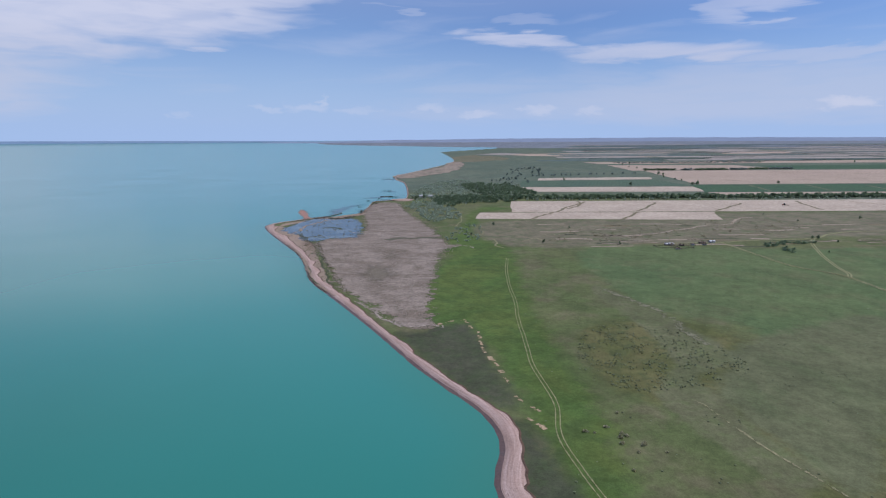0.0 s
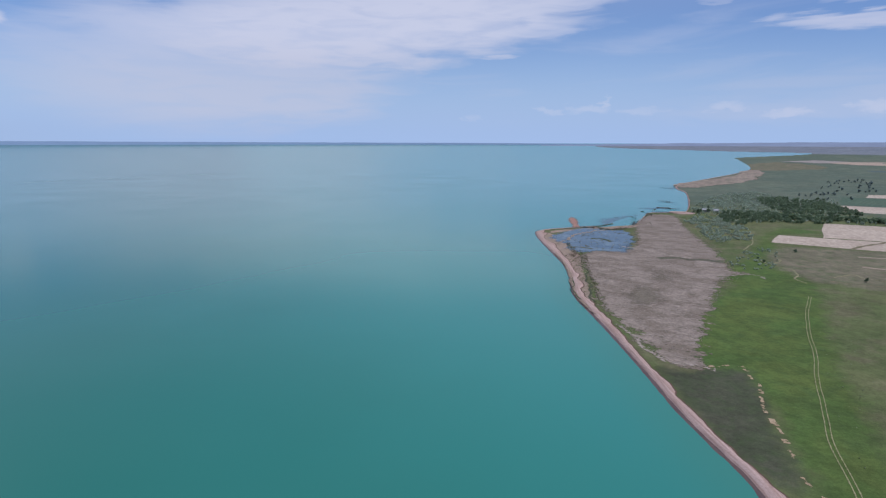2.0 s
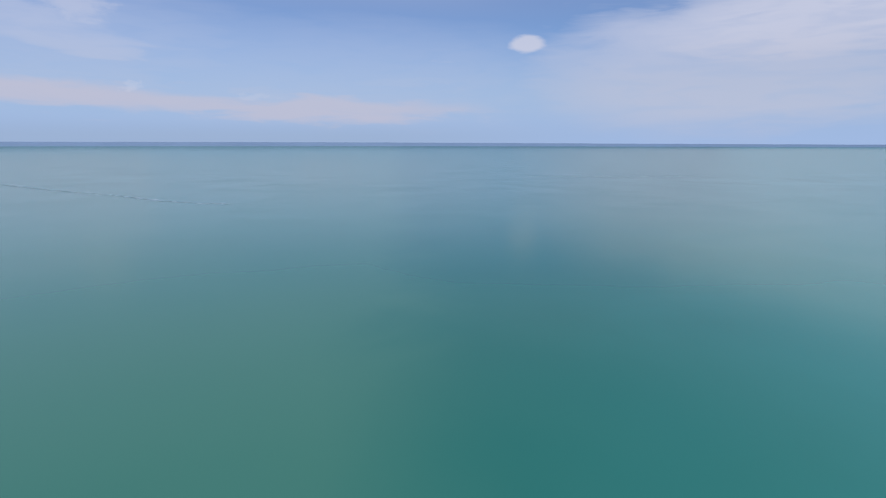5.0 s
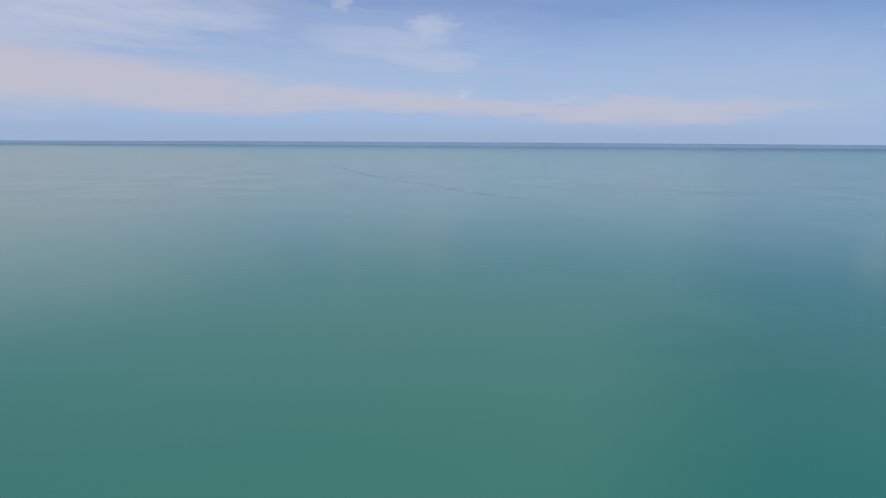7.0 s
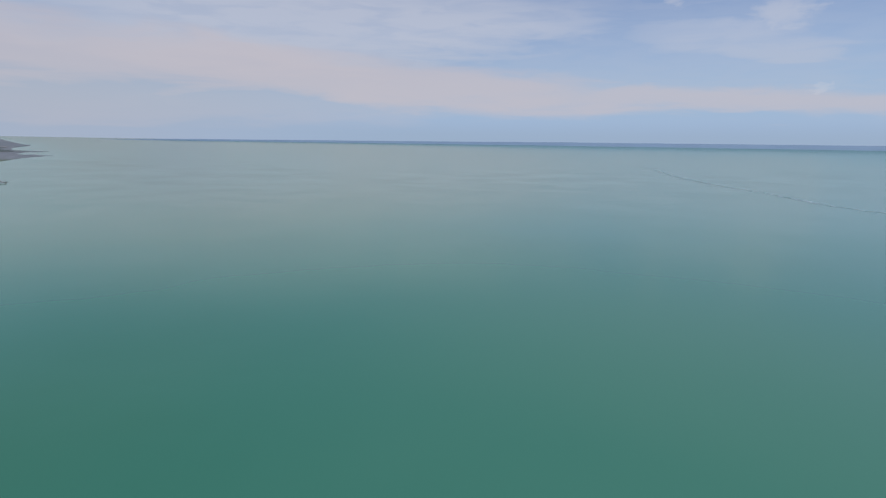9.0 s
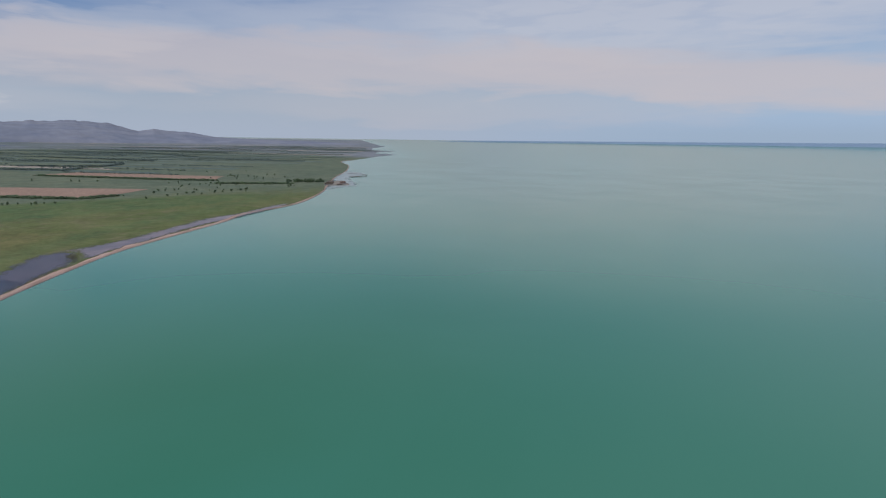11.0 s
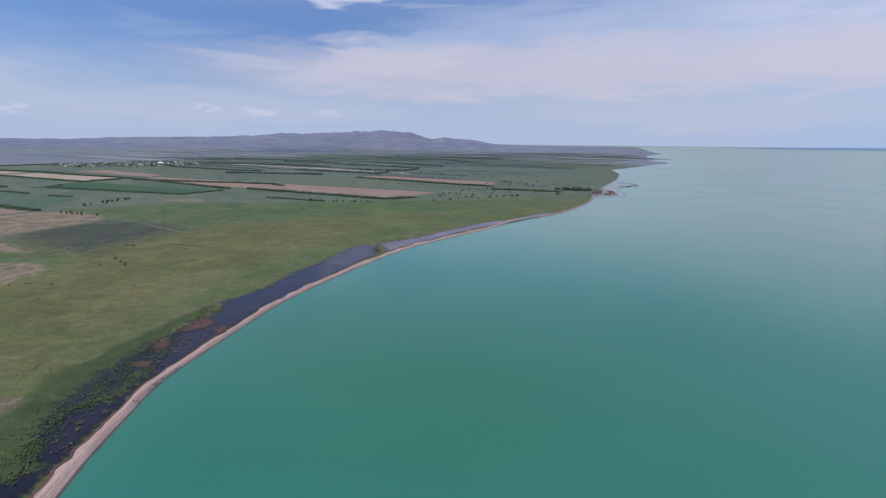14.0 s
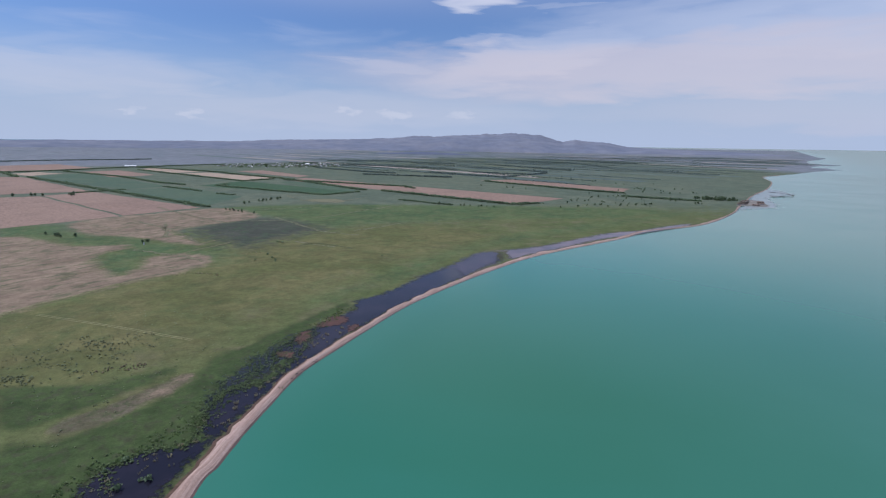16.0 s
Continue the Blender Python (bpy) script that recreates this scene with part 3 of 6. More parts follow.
def mesh_from(name, verts, faces, mat, edge=None, smooth=True):
    """verts (n,3), faces (m,k) arrays to a mesh object."""
    me = bpy.data.meshes.new(name)
    verts, faces = np.asarray(verts, np.float32), np.asarray(faces, np.int32)
    k = faces.shape[1]
    me.vertices.add(len(verts))
    me.vertices.foreach_set("co", verts.ravel())
    me.loops.add(faces.size)
    me.loops.foreach_set("vertex_index", faces.ravel())
    me.polygons.add(len(faces))
    me.polygons.foreach_set("loop_start", np.arange(0, faces.size, k, dtype=np.int32))
    me.polygons.foreach_set("use_smooth", np.full(len(faces), smooth))
    me.update(calc_edges=True)
    if edge is not None:
        me.attributes.new("edge", "FLOAT", "POINT").data.foreach_set("value", np.asarray(edge, np.float32))
    me.materials.append(mat)
    return new(name, me)


def quads(n, m, wrap=False):
    """Faces of an n by m grid of vertices."""
    i, j = np.meshgrid(np.arange(n - 1), np.arange(m if wrap else m - 1), indexing="ij")
    j2 = (j + 1) % m
    return np.stack([i * m + j, i * m + j2, (i + 1) * m + j2, (i + 1) * m + j], -1).reshape(-1, 4)[:, ::-1]


# ---------------- ground, lake ----------------
rad = np.concatenate([[0.0, 15, 30, 45], np.geomspace(55, 2600, 330), np.geomspace(2640, 250000, 90)])
ang = np.concatenate([np.radians(np.arange(-42, 20, 0.22)), np.radians(np.arange(20, 165, 1.0)), np.radians(np.arange(165, 250, 0.22)), np.radians(np.arange(250, 318, 1.0))])
D, AZ = np.meshgrid(rad, ang, indexing="ij")
PX, PY = CX - D * np.sin(AZ), CY + D * np.cos(AZ)
inland = inside(LAND, PX.ravel(), PY.ravel())
gx, gy, gz, gk = settle(PX.ravel(), PY.ravel(), np.clip(inland * 0.09, -3.0, 0.6))
ring = quads(len(rad), len(ang), True)
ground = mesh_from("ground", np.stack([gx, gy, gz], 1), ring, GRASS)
ZONES = {
    "lush": (14, [[(0, 480), (18, 596), (23, 649), (41, 762), (65, 817), (100, 800), (46, 748), (45, 680), (51, 630), (56, 564), (60, 511), (60, 480)], [(46, 110), (58, 150), (58, 230), (54, 300), (58, 400), (60, 480), (20, 500), (0, 440), (-12, 370), (-12, 290), (14, 270), (28, 210), (34, 150)]]),
    "meadow_n": (16, [[(120, 330), (135, 500), (330, 490), (480, 500), (700, 500), (700, 230), (220, 255), (160, 285)]]),
    "olive": (12, [[(66, 215), (75, 280), (130, 290), (155, 250), (150, 190), (170, 90), (112, 90), (98, 170), (74, 200)], [(217, -53), (218, -70), (217, -94), (213, -108), (208, -97), (206, -84), (203, -71), (207, -53)]]),
    "brown": (22, [[(62, 672), (337, 676), (380, 735), (620, 738), (1300, 738), (1300, 545), (479, 555), (236, 520), (60, 515)], [(27, 3074), (191, 3622), (345, 3275), (351, 2858), (207, 2618), (55, 2524)]]),
    "meadow_s": (110, [[(235, -60), (255, -140), (262, -240), (268, -420), (240, -560), (420, -560), (440, -330), (415, -200), (385, -80), (300, 20)]]),
    "green_s": (50, [[(226, -240), (238, -262), (236, -300), (236, -395), (236, -450), (212, -560), (142, -740), (60, -950), (90, -930), (180, -730), (250, -500), (250, -300), (240, -230)], [(430, -560), (300, -700), (160, -820), (120, -960), (330, -880), (640, -700), (740, -560), (640, -530), (460, -500)], [(800, -279), (747, -330), (709, -309), (642, -300), (592, -320), (529, -314), (479, -326), (425, -312), (401, -278), (426, -278), (470, -283), (485, -265), (438, -226), (439, -206), (518, -235), (539, -277), (580, -260), (621, -254), (711, -242)]]),
    "fen": (9, [[(271, -59), (255, -73), (238, -87), (231, -112), (223, -109), (221, -80), (222, -56), (231, -43)], [(218, -37), (206, -48), (203, -68), (205, -93), (212, -113), (222, -133), (222, -158), (226, -190), (228, -240), (218, -232), (212, -190), (196, -225), (186, -180), (174, -135), (162, -95), (150, -64), (142, -40), (150, -14), (186, -18)]]),
    "marsh": (11, [[(-168, 705), (-150, 735), (-122, 800), (-112, 880), (-100, 880), (-112, 800), (-118, 760), (-140, 710)], [(-24, 268), (-12, 276), (14, 288), (20, 258), (25, 222), (28, 195), (20, 190), (8, 205), (-6, 230)], [(24, 182), (33, 172), (38, 148), (42, 116), (30, 112), (24, 130), (22, 160)]]),
    "sage": (12, [[(139, 250), (251, 296), (124, 137), (114, 137), (113, 155), (108, 172), (108, 200), (126, 227)]]),
    "dusty": (6, [[(108, 367), (124, 314), (133, 274), (138, 258), (128, 230), (107, 216), (109, 193), (110, 172), (113, 155), (114, 145), (100, 140), (92, 160), (85, 182), (86, 205), (104, 233), (106, 284), (99, 345)]]),
    "silty": (5, [[(219, -54), (216, -77), (217, -94), (216, -110), (207, -107), (205, -86), (202, -66), (208, -52)]]),
    "burnt": (70, [[(587, -391), (609, -477), (572, -522), (491, -503), (446, -470), (450, -401), (435, -344), (491, -351)]]),
    "dry": (18, [[(389, -60), (394, -127), (399, -169), (401, -211), (399, -251), (417, -284), (448, -298), (470, -283), (472, -257), (438, -226), (439, -206), (518, -235), (539, -277), (556, -287), (580, -260), (621, -254), (711, -242), (760, -100), (560, 40), (420, 0)],
                 [(758, -340), (767, -429), (734, -560), (609, -516), (602, -412), (584, -364), (487, -331), (537, -320), (592, -320), (655, -304)], [(210, -83), (213, -100), (211, -106), (208, -95), (206, -84)]]),
}
FXY = np.stack([PX.ravel(), PY.ravel()], 1)
for zone, (soft, outlines) in ZONES.items():
    w = np.zeros(len(FXY))
    for o in outlines:
        poly = curve(o, True, 5)
        lo, hi = poly.min(0) - soft, poly.max(0) + soft
        near = np.nonzero(((FXY > lo) & (FXY < hi)).all(1))[0]
        w[near] = np.maximum(w[near], np.clip(0.5 + inside(poly, FXY[near, 0], FXY[near, 1]) / (2 * soft), 0, 1))
    ground.data.attributes.new(zone, "FLOAT", "POINT").data.foreach_set("value", w.astype(np.float32))
# Painted haze: the far and plain colours come in with distance.
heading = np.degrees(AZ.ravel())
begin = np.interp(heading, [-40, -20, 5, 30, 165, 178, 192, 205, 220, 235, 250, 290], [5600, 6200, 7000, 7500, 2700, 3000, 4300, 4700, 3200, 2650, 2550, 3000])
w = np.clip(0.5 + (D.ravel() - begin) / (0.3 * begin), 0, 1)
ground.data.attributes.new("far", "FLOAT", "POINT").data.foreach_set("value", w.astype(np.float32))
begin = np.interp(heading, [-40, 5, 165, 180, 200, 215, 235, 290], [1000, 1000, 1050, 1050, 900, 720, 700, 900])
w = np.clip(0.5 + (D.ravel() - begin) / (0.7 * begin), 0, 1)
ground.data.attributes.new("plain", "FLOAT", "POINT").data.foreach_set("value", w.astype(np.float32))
tagged(ground, "flat green and olive steppe grassland along the lake", "ground", kind="structure")
lx, ly, lz, _ = settle(PX.ravel(), PY.ravel(), 0.0)
wet = (inland.reshape(D.shape) < 60).ravel()
wf = ring[wet[ring].any(1)]
lake = mesh_from("water", np.stack([lx, ly, lz], 1), wf, WATER, edge=-inland)
tagged(lake, "calm turquoise green lake water reflecting the sky", "lake", kind="structure")


def patch(name, outline, mat, label, category, lift=0.15, cell=None, rough=0.0, kind="structure", smooth=True, z=0.6):
    """A piece of ground cover with a wandering border, laid on the plain."""
    poly = curve(outline, True, 6) if smooth else np.array(outline, float)
    lo, hi = poly.min(0), poly.max(0)
    cell = cell or max((hi - lo).max() / 90, 1.0)
    pad = cell + rough
    xs, ys = np.arange(lo[0] - pad, hi[0] + pad, cell), np.arange(lo[1] - pad, hi[1] + pad, cell)
    X, Y = np.meshgrid(xs, ys, indexing="ij")
    d = inside(poly, X.ravel(), Y.ravel())
    f = quads(len(xs), len(ys))
    f = f[(d[f] > -rough).any(1)][:, ::-1]
    used, inv = np.unique(f.ravel(), return_inverse=True)
    x, y, dd = X.ravel()[used], Y.ravel()[used], d[used]
    far = np.hypot(x - CX, y - CY)
    wx, wy, wz, _ = settle(x, y, z + lift * 0.2 + 0.00006 * far)
    return tagged(mesh_from(name, np.stack([wx, wy, wz], 1), inv.reshape(-1, 4), mat, edge=dd + 0.5), label, category, kind=kind)


def field(corners, mat, label, lift=0.25, group="fields"):
    """A cultivated field between four plan corners."""
    a, b, c, d = (np.array(p, float) for p in corners)
    n = 24
    u, v = np.meshgrid(np.linspace(0, 1, n), np.linspace(0, 1, n), indexing="ij")
    u, v = u.ravel()[:, None], v.ravel()[:, None]
    p = a * (1 - u) * (1 - v) + b * u * (1 - v) + c * u * v + d * (1 - u) * v
    far = np.hypot(p[:, 0] - CX, p[:, 1] - CY)
    p = p + np.stack([np.sin(p[:, 1] / 17.0), np.sin(p[:, 0] / 23.0)], 1) * (0.0012 * far)[:, None]
    x, y, z, _ = settle(p[:, 0], p[:, 1], 0.6 + lift * 0.3 + 0.00010 * far)
    f = quads(n, n)
    if np.cross(b - a, d - a) > 0:
        f = f[:, ::-1]
    return tagged(mesh_from("field", np.stack([x, y, z], 1), f, mat), label, "field", group)


def ribbon(name, points, width, mat, parent=None, lift=0.3, side=0.0, wander=0.0, label="", category="", kind="", step=8, z=0.6):
    """A strip that follows plan points, side metres off their line."""
    p = curve(points, step=step)
    t = np.gradient(p, axis=0)
    t /= np.linalg.norm(t, axis=1)[:, None] + 1e-9
    nrm = np.stack([-t[:, 1], t[:, 0]], 1)
    s = np.concatenate([[0], np.cumsum(np.linalg.norm(np.diff(p, axis=0), axis=1))])
    p = p + nrm * (side + wander * (np.sin(s / 9.0) + 0.6 * np.sin(s / 3.7 + 1)))[:, None]
    offs = np.array([-0.5, -0.17, 0.17, 0.5]) * width
    q = p[:, None, :] + nrm[:, None, :] * offs[None, :, None]
    q = q.reshape(-1, 2)
    far = np.hypot(q[:, 0] - CX, q[:, 1] - CY)
    x, y, zz, _ = settle(q[:, 0], q[:, 1], z + lift * 0.2 + 0.00014 * far)
    e = np.tile(width / 2 - np.abs(offs), len(p))
    ob = mesh_from(name, np.stack([x, y, zz], 1), quads(len(p), 4), mat, edge=e)
    if parent:
        ob.parent = parent
    else:
        tagged(ob, label, category, kind=kind)
    return ob


# the beach: a low ridge of sand along the water's edge
near_shore = shore[(np.hypot(shore[:, 0], shore[:, 1]) < 2600)]
fine_shore = [near_shore[0]]
for a, b in zip(near_shore[:-1], near_shore[1:]):
    n = max(int(np.linalg.norm(b - a) / max(3.0, np.hypot(*a) / 90)), 1)
    fine_shore += [a + (b - a) * (k + 1) / n for k in range(n)]
fine_shore = np.array(fine_shore)
tan = np.gradient(fine_shore, axis=0)
tan /= np.linalg.norm(tan, axis=1)[:, None]
inw = np.stack([-tan[:, 1], tan[:, 0]], 1)       # towards the land
probe = fine_shore + inw * 2.0
if inside(LAND, probe[:, 0], probe[:, 1]).mean() < 0:
    inw = -inw
along = fine_shore[:, 1]
# width by the northing of the shore
W_Y = [-2600, -1300, -1150, -980, -820, -640, -470, -300, -190, -110, -60, 0, 100, 138, 150, 165, 180, 195, 230, 290, 340, 400, 480, 560, 640, 690, 720, 900, 930, 1400, 1900, 2600]
W_M = [2, 2.5, 2.5, 2.5, 4, 5, 6, 5, 4.5, 5, 5.5, 6, 7, 7, 6.5, 5.2, 6, 5.2, 4.6, 4.2, 6, 8, 7, 9, 9, 1.6, 0.8, 0.8, 1.2, 3, 4, 4]
width = np.interp(along, W_Y, W_M)
wob = np.array([noise.noise(Vector((p[0] / 22, p[1] / 22, 3))) for p in fine_shore])
wob2 = np.array([noise.noise(Vector((p[0] / 6, p[1] / 6, 8))) for p in fine_shore])
ragged = np.interp(np.hypot(fine_shore[:, 0], fine_shore[:, 1]), [230, 600], [1.1, 2.2])
width = np.maximum(width * (1 + ragged * (0.34 * wob + 0.22 * wob2)), 0.6)
rows = [(-0.12, -0.25), (0.0, 0.02), (0.14, 0.42), (0.32, 0.85), (0.5, 1.05), (0.68, 1.12), (0.86, 0.98), (1.0, 0.66), (1.06, 0.35)]
bx, by, bz = [], [], []
for off, h in rows:
    q = fine_shore + inw * (width * off + (wob2 * 0.5 if off <= 0 else 0))[:, None]
    x, y, z, _ = settle(q[:, 0], q[:, 1], h + 0.0001 * np.hypot(q[:, 0], q[:, 1]))
    bx.append(x), by.append(y), bz.append(z)
bv = np.stack([np.array(bx), np.array(by), np.array(bz)], -1).reshape(-1, 3)
beach = mesh_from("beach", bv, quads(len(rows), len(fine_shore)), SAND)
run = np.concatenate([[0], np.cumsum(np.linalg.norm(np.diff(fine_shore, axis=0), axis=1))])
across = np.concatenate([width * off for off, _ in rows])
for key, val in (("across", across), ("along", np.tile(run, len(rows)))):
    beach.data.attributes.new(key, "FLOAT", "POINT").data.foreach_set("value", val.astype(np.float32))
tagged(beach, "narrow pinkish sand beach ridge along the lake", "beach", kind="structure")
wv = []
for off, h in ((-2.6, -0.1), (-1.3, 0.05), (0.3, 0.16)):
    q = fine_shore + inw * (off * (1 + 0.35 * wob2) * np.interp(fine_shore[:, 1], [0, 120, 690, 730], [0.45, 0.9, 0.9, 0.3]))[:, None]
    x, y, z, _ = settle(q[:, 0], q[:, 1], h)
    wv.append(np.stack([x, y, z], 1))
wet_edge = mesh_from("wet_sand", np.vstack(wv), quads(3, len(fine_shore)), WET)
rv_ = []
for off, h in ((0.96, 0.62), (1.05, 0.54), (1.0, 0.45)):
    q = fine_shore + inw * (width * off + 0.6 * wob2 + (np.interp(along, [-260, -180, -70, 0, 90], [0.6, 0.7, 1.3, 1.2, 0.6]) if h < 0.5 else 0))[:, None]
    x, y, z, _ = settle(q[:, 0], q[:, 1], h + 0.2 + 0.0001 * np.hypot(q[:, 0], q[:, 1]))
    rv_.append(np.stack([x, y, z], 1))
inner = mesh_from("damp_sand", np.vstack(rv_), quads(3, len(fine_shore)), DAMP)
tagged(inner, "rusty brown damp sand behind the beach ridge", "damp sand", kind="structure")
tagged(wet_edge, "dark wet sand at the lake's edge", "wet sand", kind="structure")

# far shore across the lake, and the hills behind the plain


def ridge(name, keys, mat, label, r0, r1, step=0.25, rugged=0.1, seed=0.0, cols=14):
    """A far range: crest heights in degrees over headings in degrees."""
    az = np.arange(keys[0][0], keys[-1][0] + step / 2, step)
    crest = np.interp(az, [k[0] for k in keys], [k[1] for k in keys])
    v = []
    for i in range(cols):
        f = i / (cols - 1)
        r = r0 + (r1 - r0) * f
        base = BOWL * (r - NEAR) ** 2 - 1
        for a, c in zip(az, crest):
            n = noise.fractal(Vector((a * 0.55, f * 0.7, seed)), 0.9, 2.1, 5) * rugged * max(c + 0.35, 0.05) * f ** 1.6
            top = EYE + r * math.tan(radians(c + n))
            v.append((CX - math.sin(radians(a)) * r, CY + math.cos(radians(a)) * r, base + (top - base) * f ** 0.8))
    return tagged(mesh_from(name, v, quads(cols, len(az))[:, ::-1], mat), label, "hills", kind="structure")


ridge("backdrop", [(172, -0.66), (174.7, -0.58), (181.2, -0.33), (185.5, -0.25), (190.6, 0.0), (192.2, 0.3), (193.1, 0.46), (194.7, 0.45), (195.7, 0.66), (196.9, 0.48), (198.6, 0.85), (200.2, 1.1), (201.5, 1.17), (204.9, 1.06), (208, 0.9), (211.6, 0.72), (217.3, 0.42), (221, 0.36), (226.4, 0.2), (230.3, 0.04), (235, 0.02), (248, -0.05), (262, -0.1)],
      HILL, "hills at the far edge of the plain, painted haze blue", 3750, 4600, 0.10, 0.13, 2.0, 26)
ridge("backdrop", [(204.5, -1.15), (206, -0.98), (209.5, -0.80), (211.5, -0.76), (213.5, -0.84), (216, -0.96), (219, -1.15)], HILL_NEAR, "low ridge before the far hills, painted haze blue", 3300, 3400, 0.15, 0.16, 4.0)
ridge("backdrop", [(197, -0.45), (199, -0.1), (202, 0.2), (206, 0.32), (210, 0.22), (214, -0.05), (218, -0.4)], HILL, "foothill below the far hills, painted haze blue", 3700, 3900, 0.12, 0.22, 12.0)
ridge("backdrop", [(-60, 0.02), (-39, 0.02), (-23, 0.1), (-7, 0.1), (5, 0.0), (9, -0.06), (14, -0.12), (18, -0.16)], HILL_N, "low upland along the horizon, painted haze blue", 4300, 4640, 0.25, 0.06, 6.0)
ridge("backdrop", [(12, -0.1), (20, 0.0), (34, 0.05), (50, 0.1), (75, 0.2), (95, 0.24), (113, 0.22), (125, 0.2), (140, 0.1), (153, 0.03), (163, -0.02), (170, -0.14), (176, -0.32)], SHORE_FAR, "low far shore across the lake, painted haze blue", 4462, 4500, 0.5, 0.03, 9.0)
# ---------------- ground cover, north shore ----------------
patch("reed_bed", [(-57, 335), (-72, 356), (-92, 413), (-129, 536), (-92, 584), (-98, 660), (-117, 776), (-109, 885), (-71, 878), (-49, 775), (-29, 694), (-9, 617), (2, 559), (8, 528), (20, 518), (8, 500), (1, 469), (-2, 414), (-5, 311), (-1, 279), (-21, 277), (-40, 305)],
      REED, "brown dry reed bed on the lake spit", "reed bed", 0.35, 4, 10)
patch("pond", [(-187, 614), (-182, 654), (-168, 702), (-133, 706), (-113, 704), (-95, 654), (-86, 587), (-92, 558), (-116, 550), (-133, 536), (-149, 552), (-158, 578), (-170, 585)], POND, "shallow still pond enclosed by the sand spit", "pond", 0.55, 2, 8)
patch("bushes_ground", [(-129, 536), (-150, 580), (-160, 600), (-150, 560), (-112, 490), (-95, 430), (-88, 425)], MARSH, "dark scrub strip along the spit", "scrub", 0.75, 2, 6)
for line, w, m, label in (([(-56, 544), (-43, 556), (-33, 553), (-22, 560), (-2, 554)], 10, CREEK, "dark creek across the reed bed"), ([(-172, 701), (-155, 716), (-133, 700), (-116, 712)], 7, MARSH_T, "dark weed along the pond's rim"),
                          ([(-162, 569), (-163, 603), (-162, 631), (-157, 662), (-144, 688), (-122, 706)], 6, DUNE, "narrow sand bar in the pond"), ([(-139, 622), (-129, 628), (-115, 614)], 5, MARSH_T, "dark weed in the pond"), ([(-144, 562), (-135, 566), (-124, 562)], 4, MARSH_T, "dark weed in the pond"),
                          ([(-119, 479), (-109, 470), (-100, 447), (-97, 427), (-86, 397), (-79, 370)], 2.6, MARSH_T, "dark line of driftwood and weed"), ([(-111, 434), (-99, 397), (-90, 376), (-82, 362)], 1.8, MARSH_T, "dark line of driftwood and weed"),
                          ([(-100, 590), (-70, 580), (-40, 560), (-10, 545)], 5, REED_P, "pale streak of dead reeds"), ([(6, 500), (18, 512), (30, 503)], 4, REED_P, "pale fringe of dead reeds"),
                          ([(-56, 330), (-40, 308), (-22, 284), (0, 282)], 4, REED_P, "pale fringe of dead reeds")):
    ribbon("reed_streak", line, w, m, lift=0.6, wander=1.6, label=label, category="reeds", kind="structure")
patch("silt", [(-208, 775), (-210, 806), (-194, 780), (-178, 728), (-168, 705), (-174, 685), (-190, 727)], SILT, "reddish silt bank in the shallows", "silt", 0.02, 2, 10, z=0.05)
patch("wet_reeds", [(-66, 406), (-60, 436), (-44, 430), (-34, 398), (-46, 371), (-60, 380)], REED_D, "darker wet reeds in the reed bed", "reed bed", 0.9, 2, 8)
patch("wet_reeds", [(-56, 458), (-53, 488), (-46, 498), (-36, 466), (-44, 452)], REED_D, "darker wet reeds in the reed bed", "reed bed", 0.9, 2, 6)
patch("dune", [(-57, 328), (-72, 356), (-90, 410), (-112, 478), (-130, 536), (-158, 590), (-190, 640), (-203, 632), (-170, 560), (-137, 492), (-118, 446), (-98, 388), (-78, 352)], DUNE, "tan sandy dune strip on the spit", "dune", 0.35, 2, 4)
patch("dune", [(-190, 640), (-180, 660), (-150, 692), (-112, 730), (-108, 760), (-125, 745), (-165, 702), (-196, 660)], DUNE, "tan sandy bar closing the pond", "dune", 0.4, 2, 4)
wr = random.Random(8)
for line in ([(-8, 281), (10, 293), (17, 277), (18, 260), (20, 242), (24, 225), (27, 211)], [(28, 200), (31, 193), (35, 187)], [(31, 183), (33, 177), (36, 172)]):
    way = curve(line, step=8)
    at = np.concatenate([[0], np.cumsum(np.linalg.norm(np.diff(way, axis=0), axis=1))])
    s = 0.0
    while s < at[-1] - 2:
        e = min(s + wr.uniform(2.5, 8), at[-1])
        o = wr.uniform(-1.6, 1.6)
        ribbon("wrack", [(np.interp(u, at, way[:, 0]) + o, np.interp(u, at, way[:, 1]) + 0.4 * o) for u in (s, (s + e) / 2, e)], wr.uniform(1.4, 3.0), WRACK, lift=0.4, wander=0.3,
               label="dry straw washed on the grass", category="wrack", kind="structure")
        s = e + wr.uniform(0.5, 5)
ribbon("bare_streak", [(107,355),(117,333),(127,312),(127,276),(133,253)], 7.0, FADED, lift=0.3, wander=1.5, label="pale dusty streak in the grass", category="bare soil", kind="structure")
patch("sandbank", [(-132, 1471), (-125, 1627), (-82, 1815), (-6, 2112), (20, 2422), (90, 2572), (92, 2102), (30, 1738), (-35, 1565), (-89, 1440)], BARE_FAR, "sandy spit on the lake's far bend", "sandbank", 0.5, 8, 40)
field([(233, 3796), (439, 4175), (585, 3920), (408, 3578)], PALE_F, "stubble strip far on the plain, greyed by painted haze", 0.4)


def track(points, label, gauge=1.6, width=0.5, wander=0.12):
    """Twin wheel ruts worn into the grass."""
    base = tagged(new("dirt_track"), label, "dirt track", kind="structure")
    for s in (-0.5, 0.5):
        ribbon("rut", points, width, DIRT, base, 0.45, s * gauge, wander)
    return base


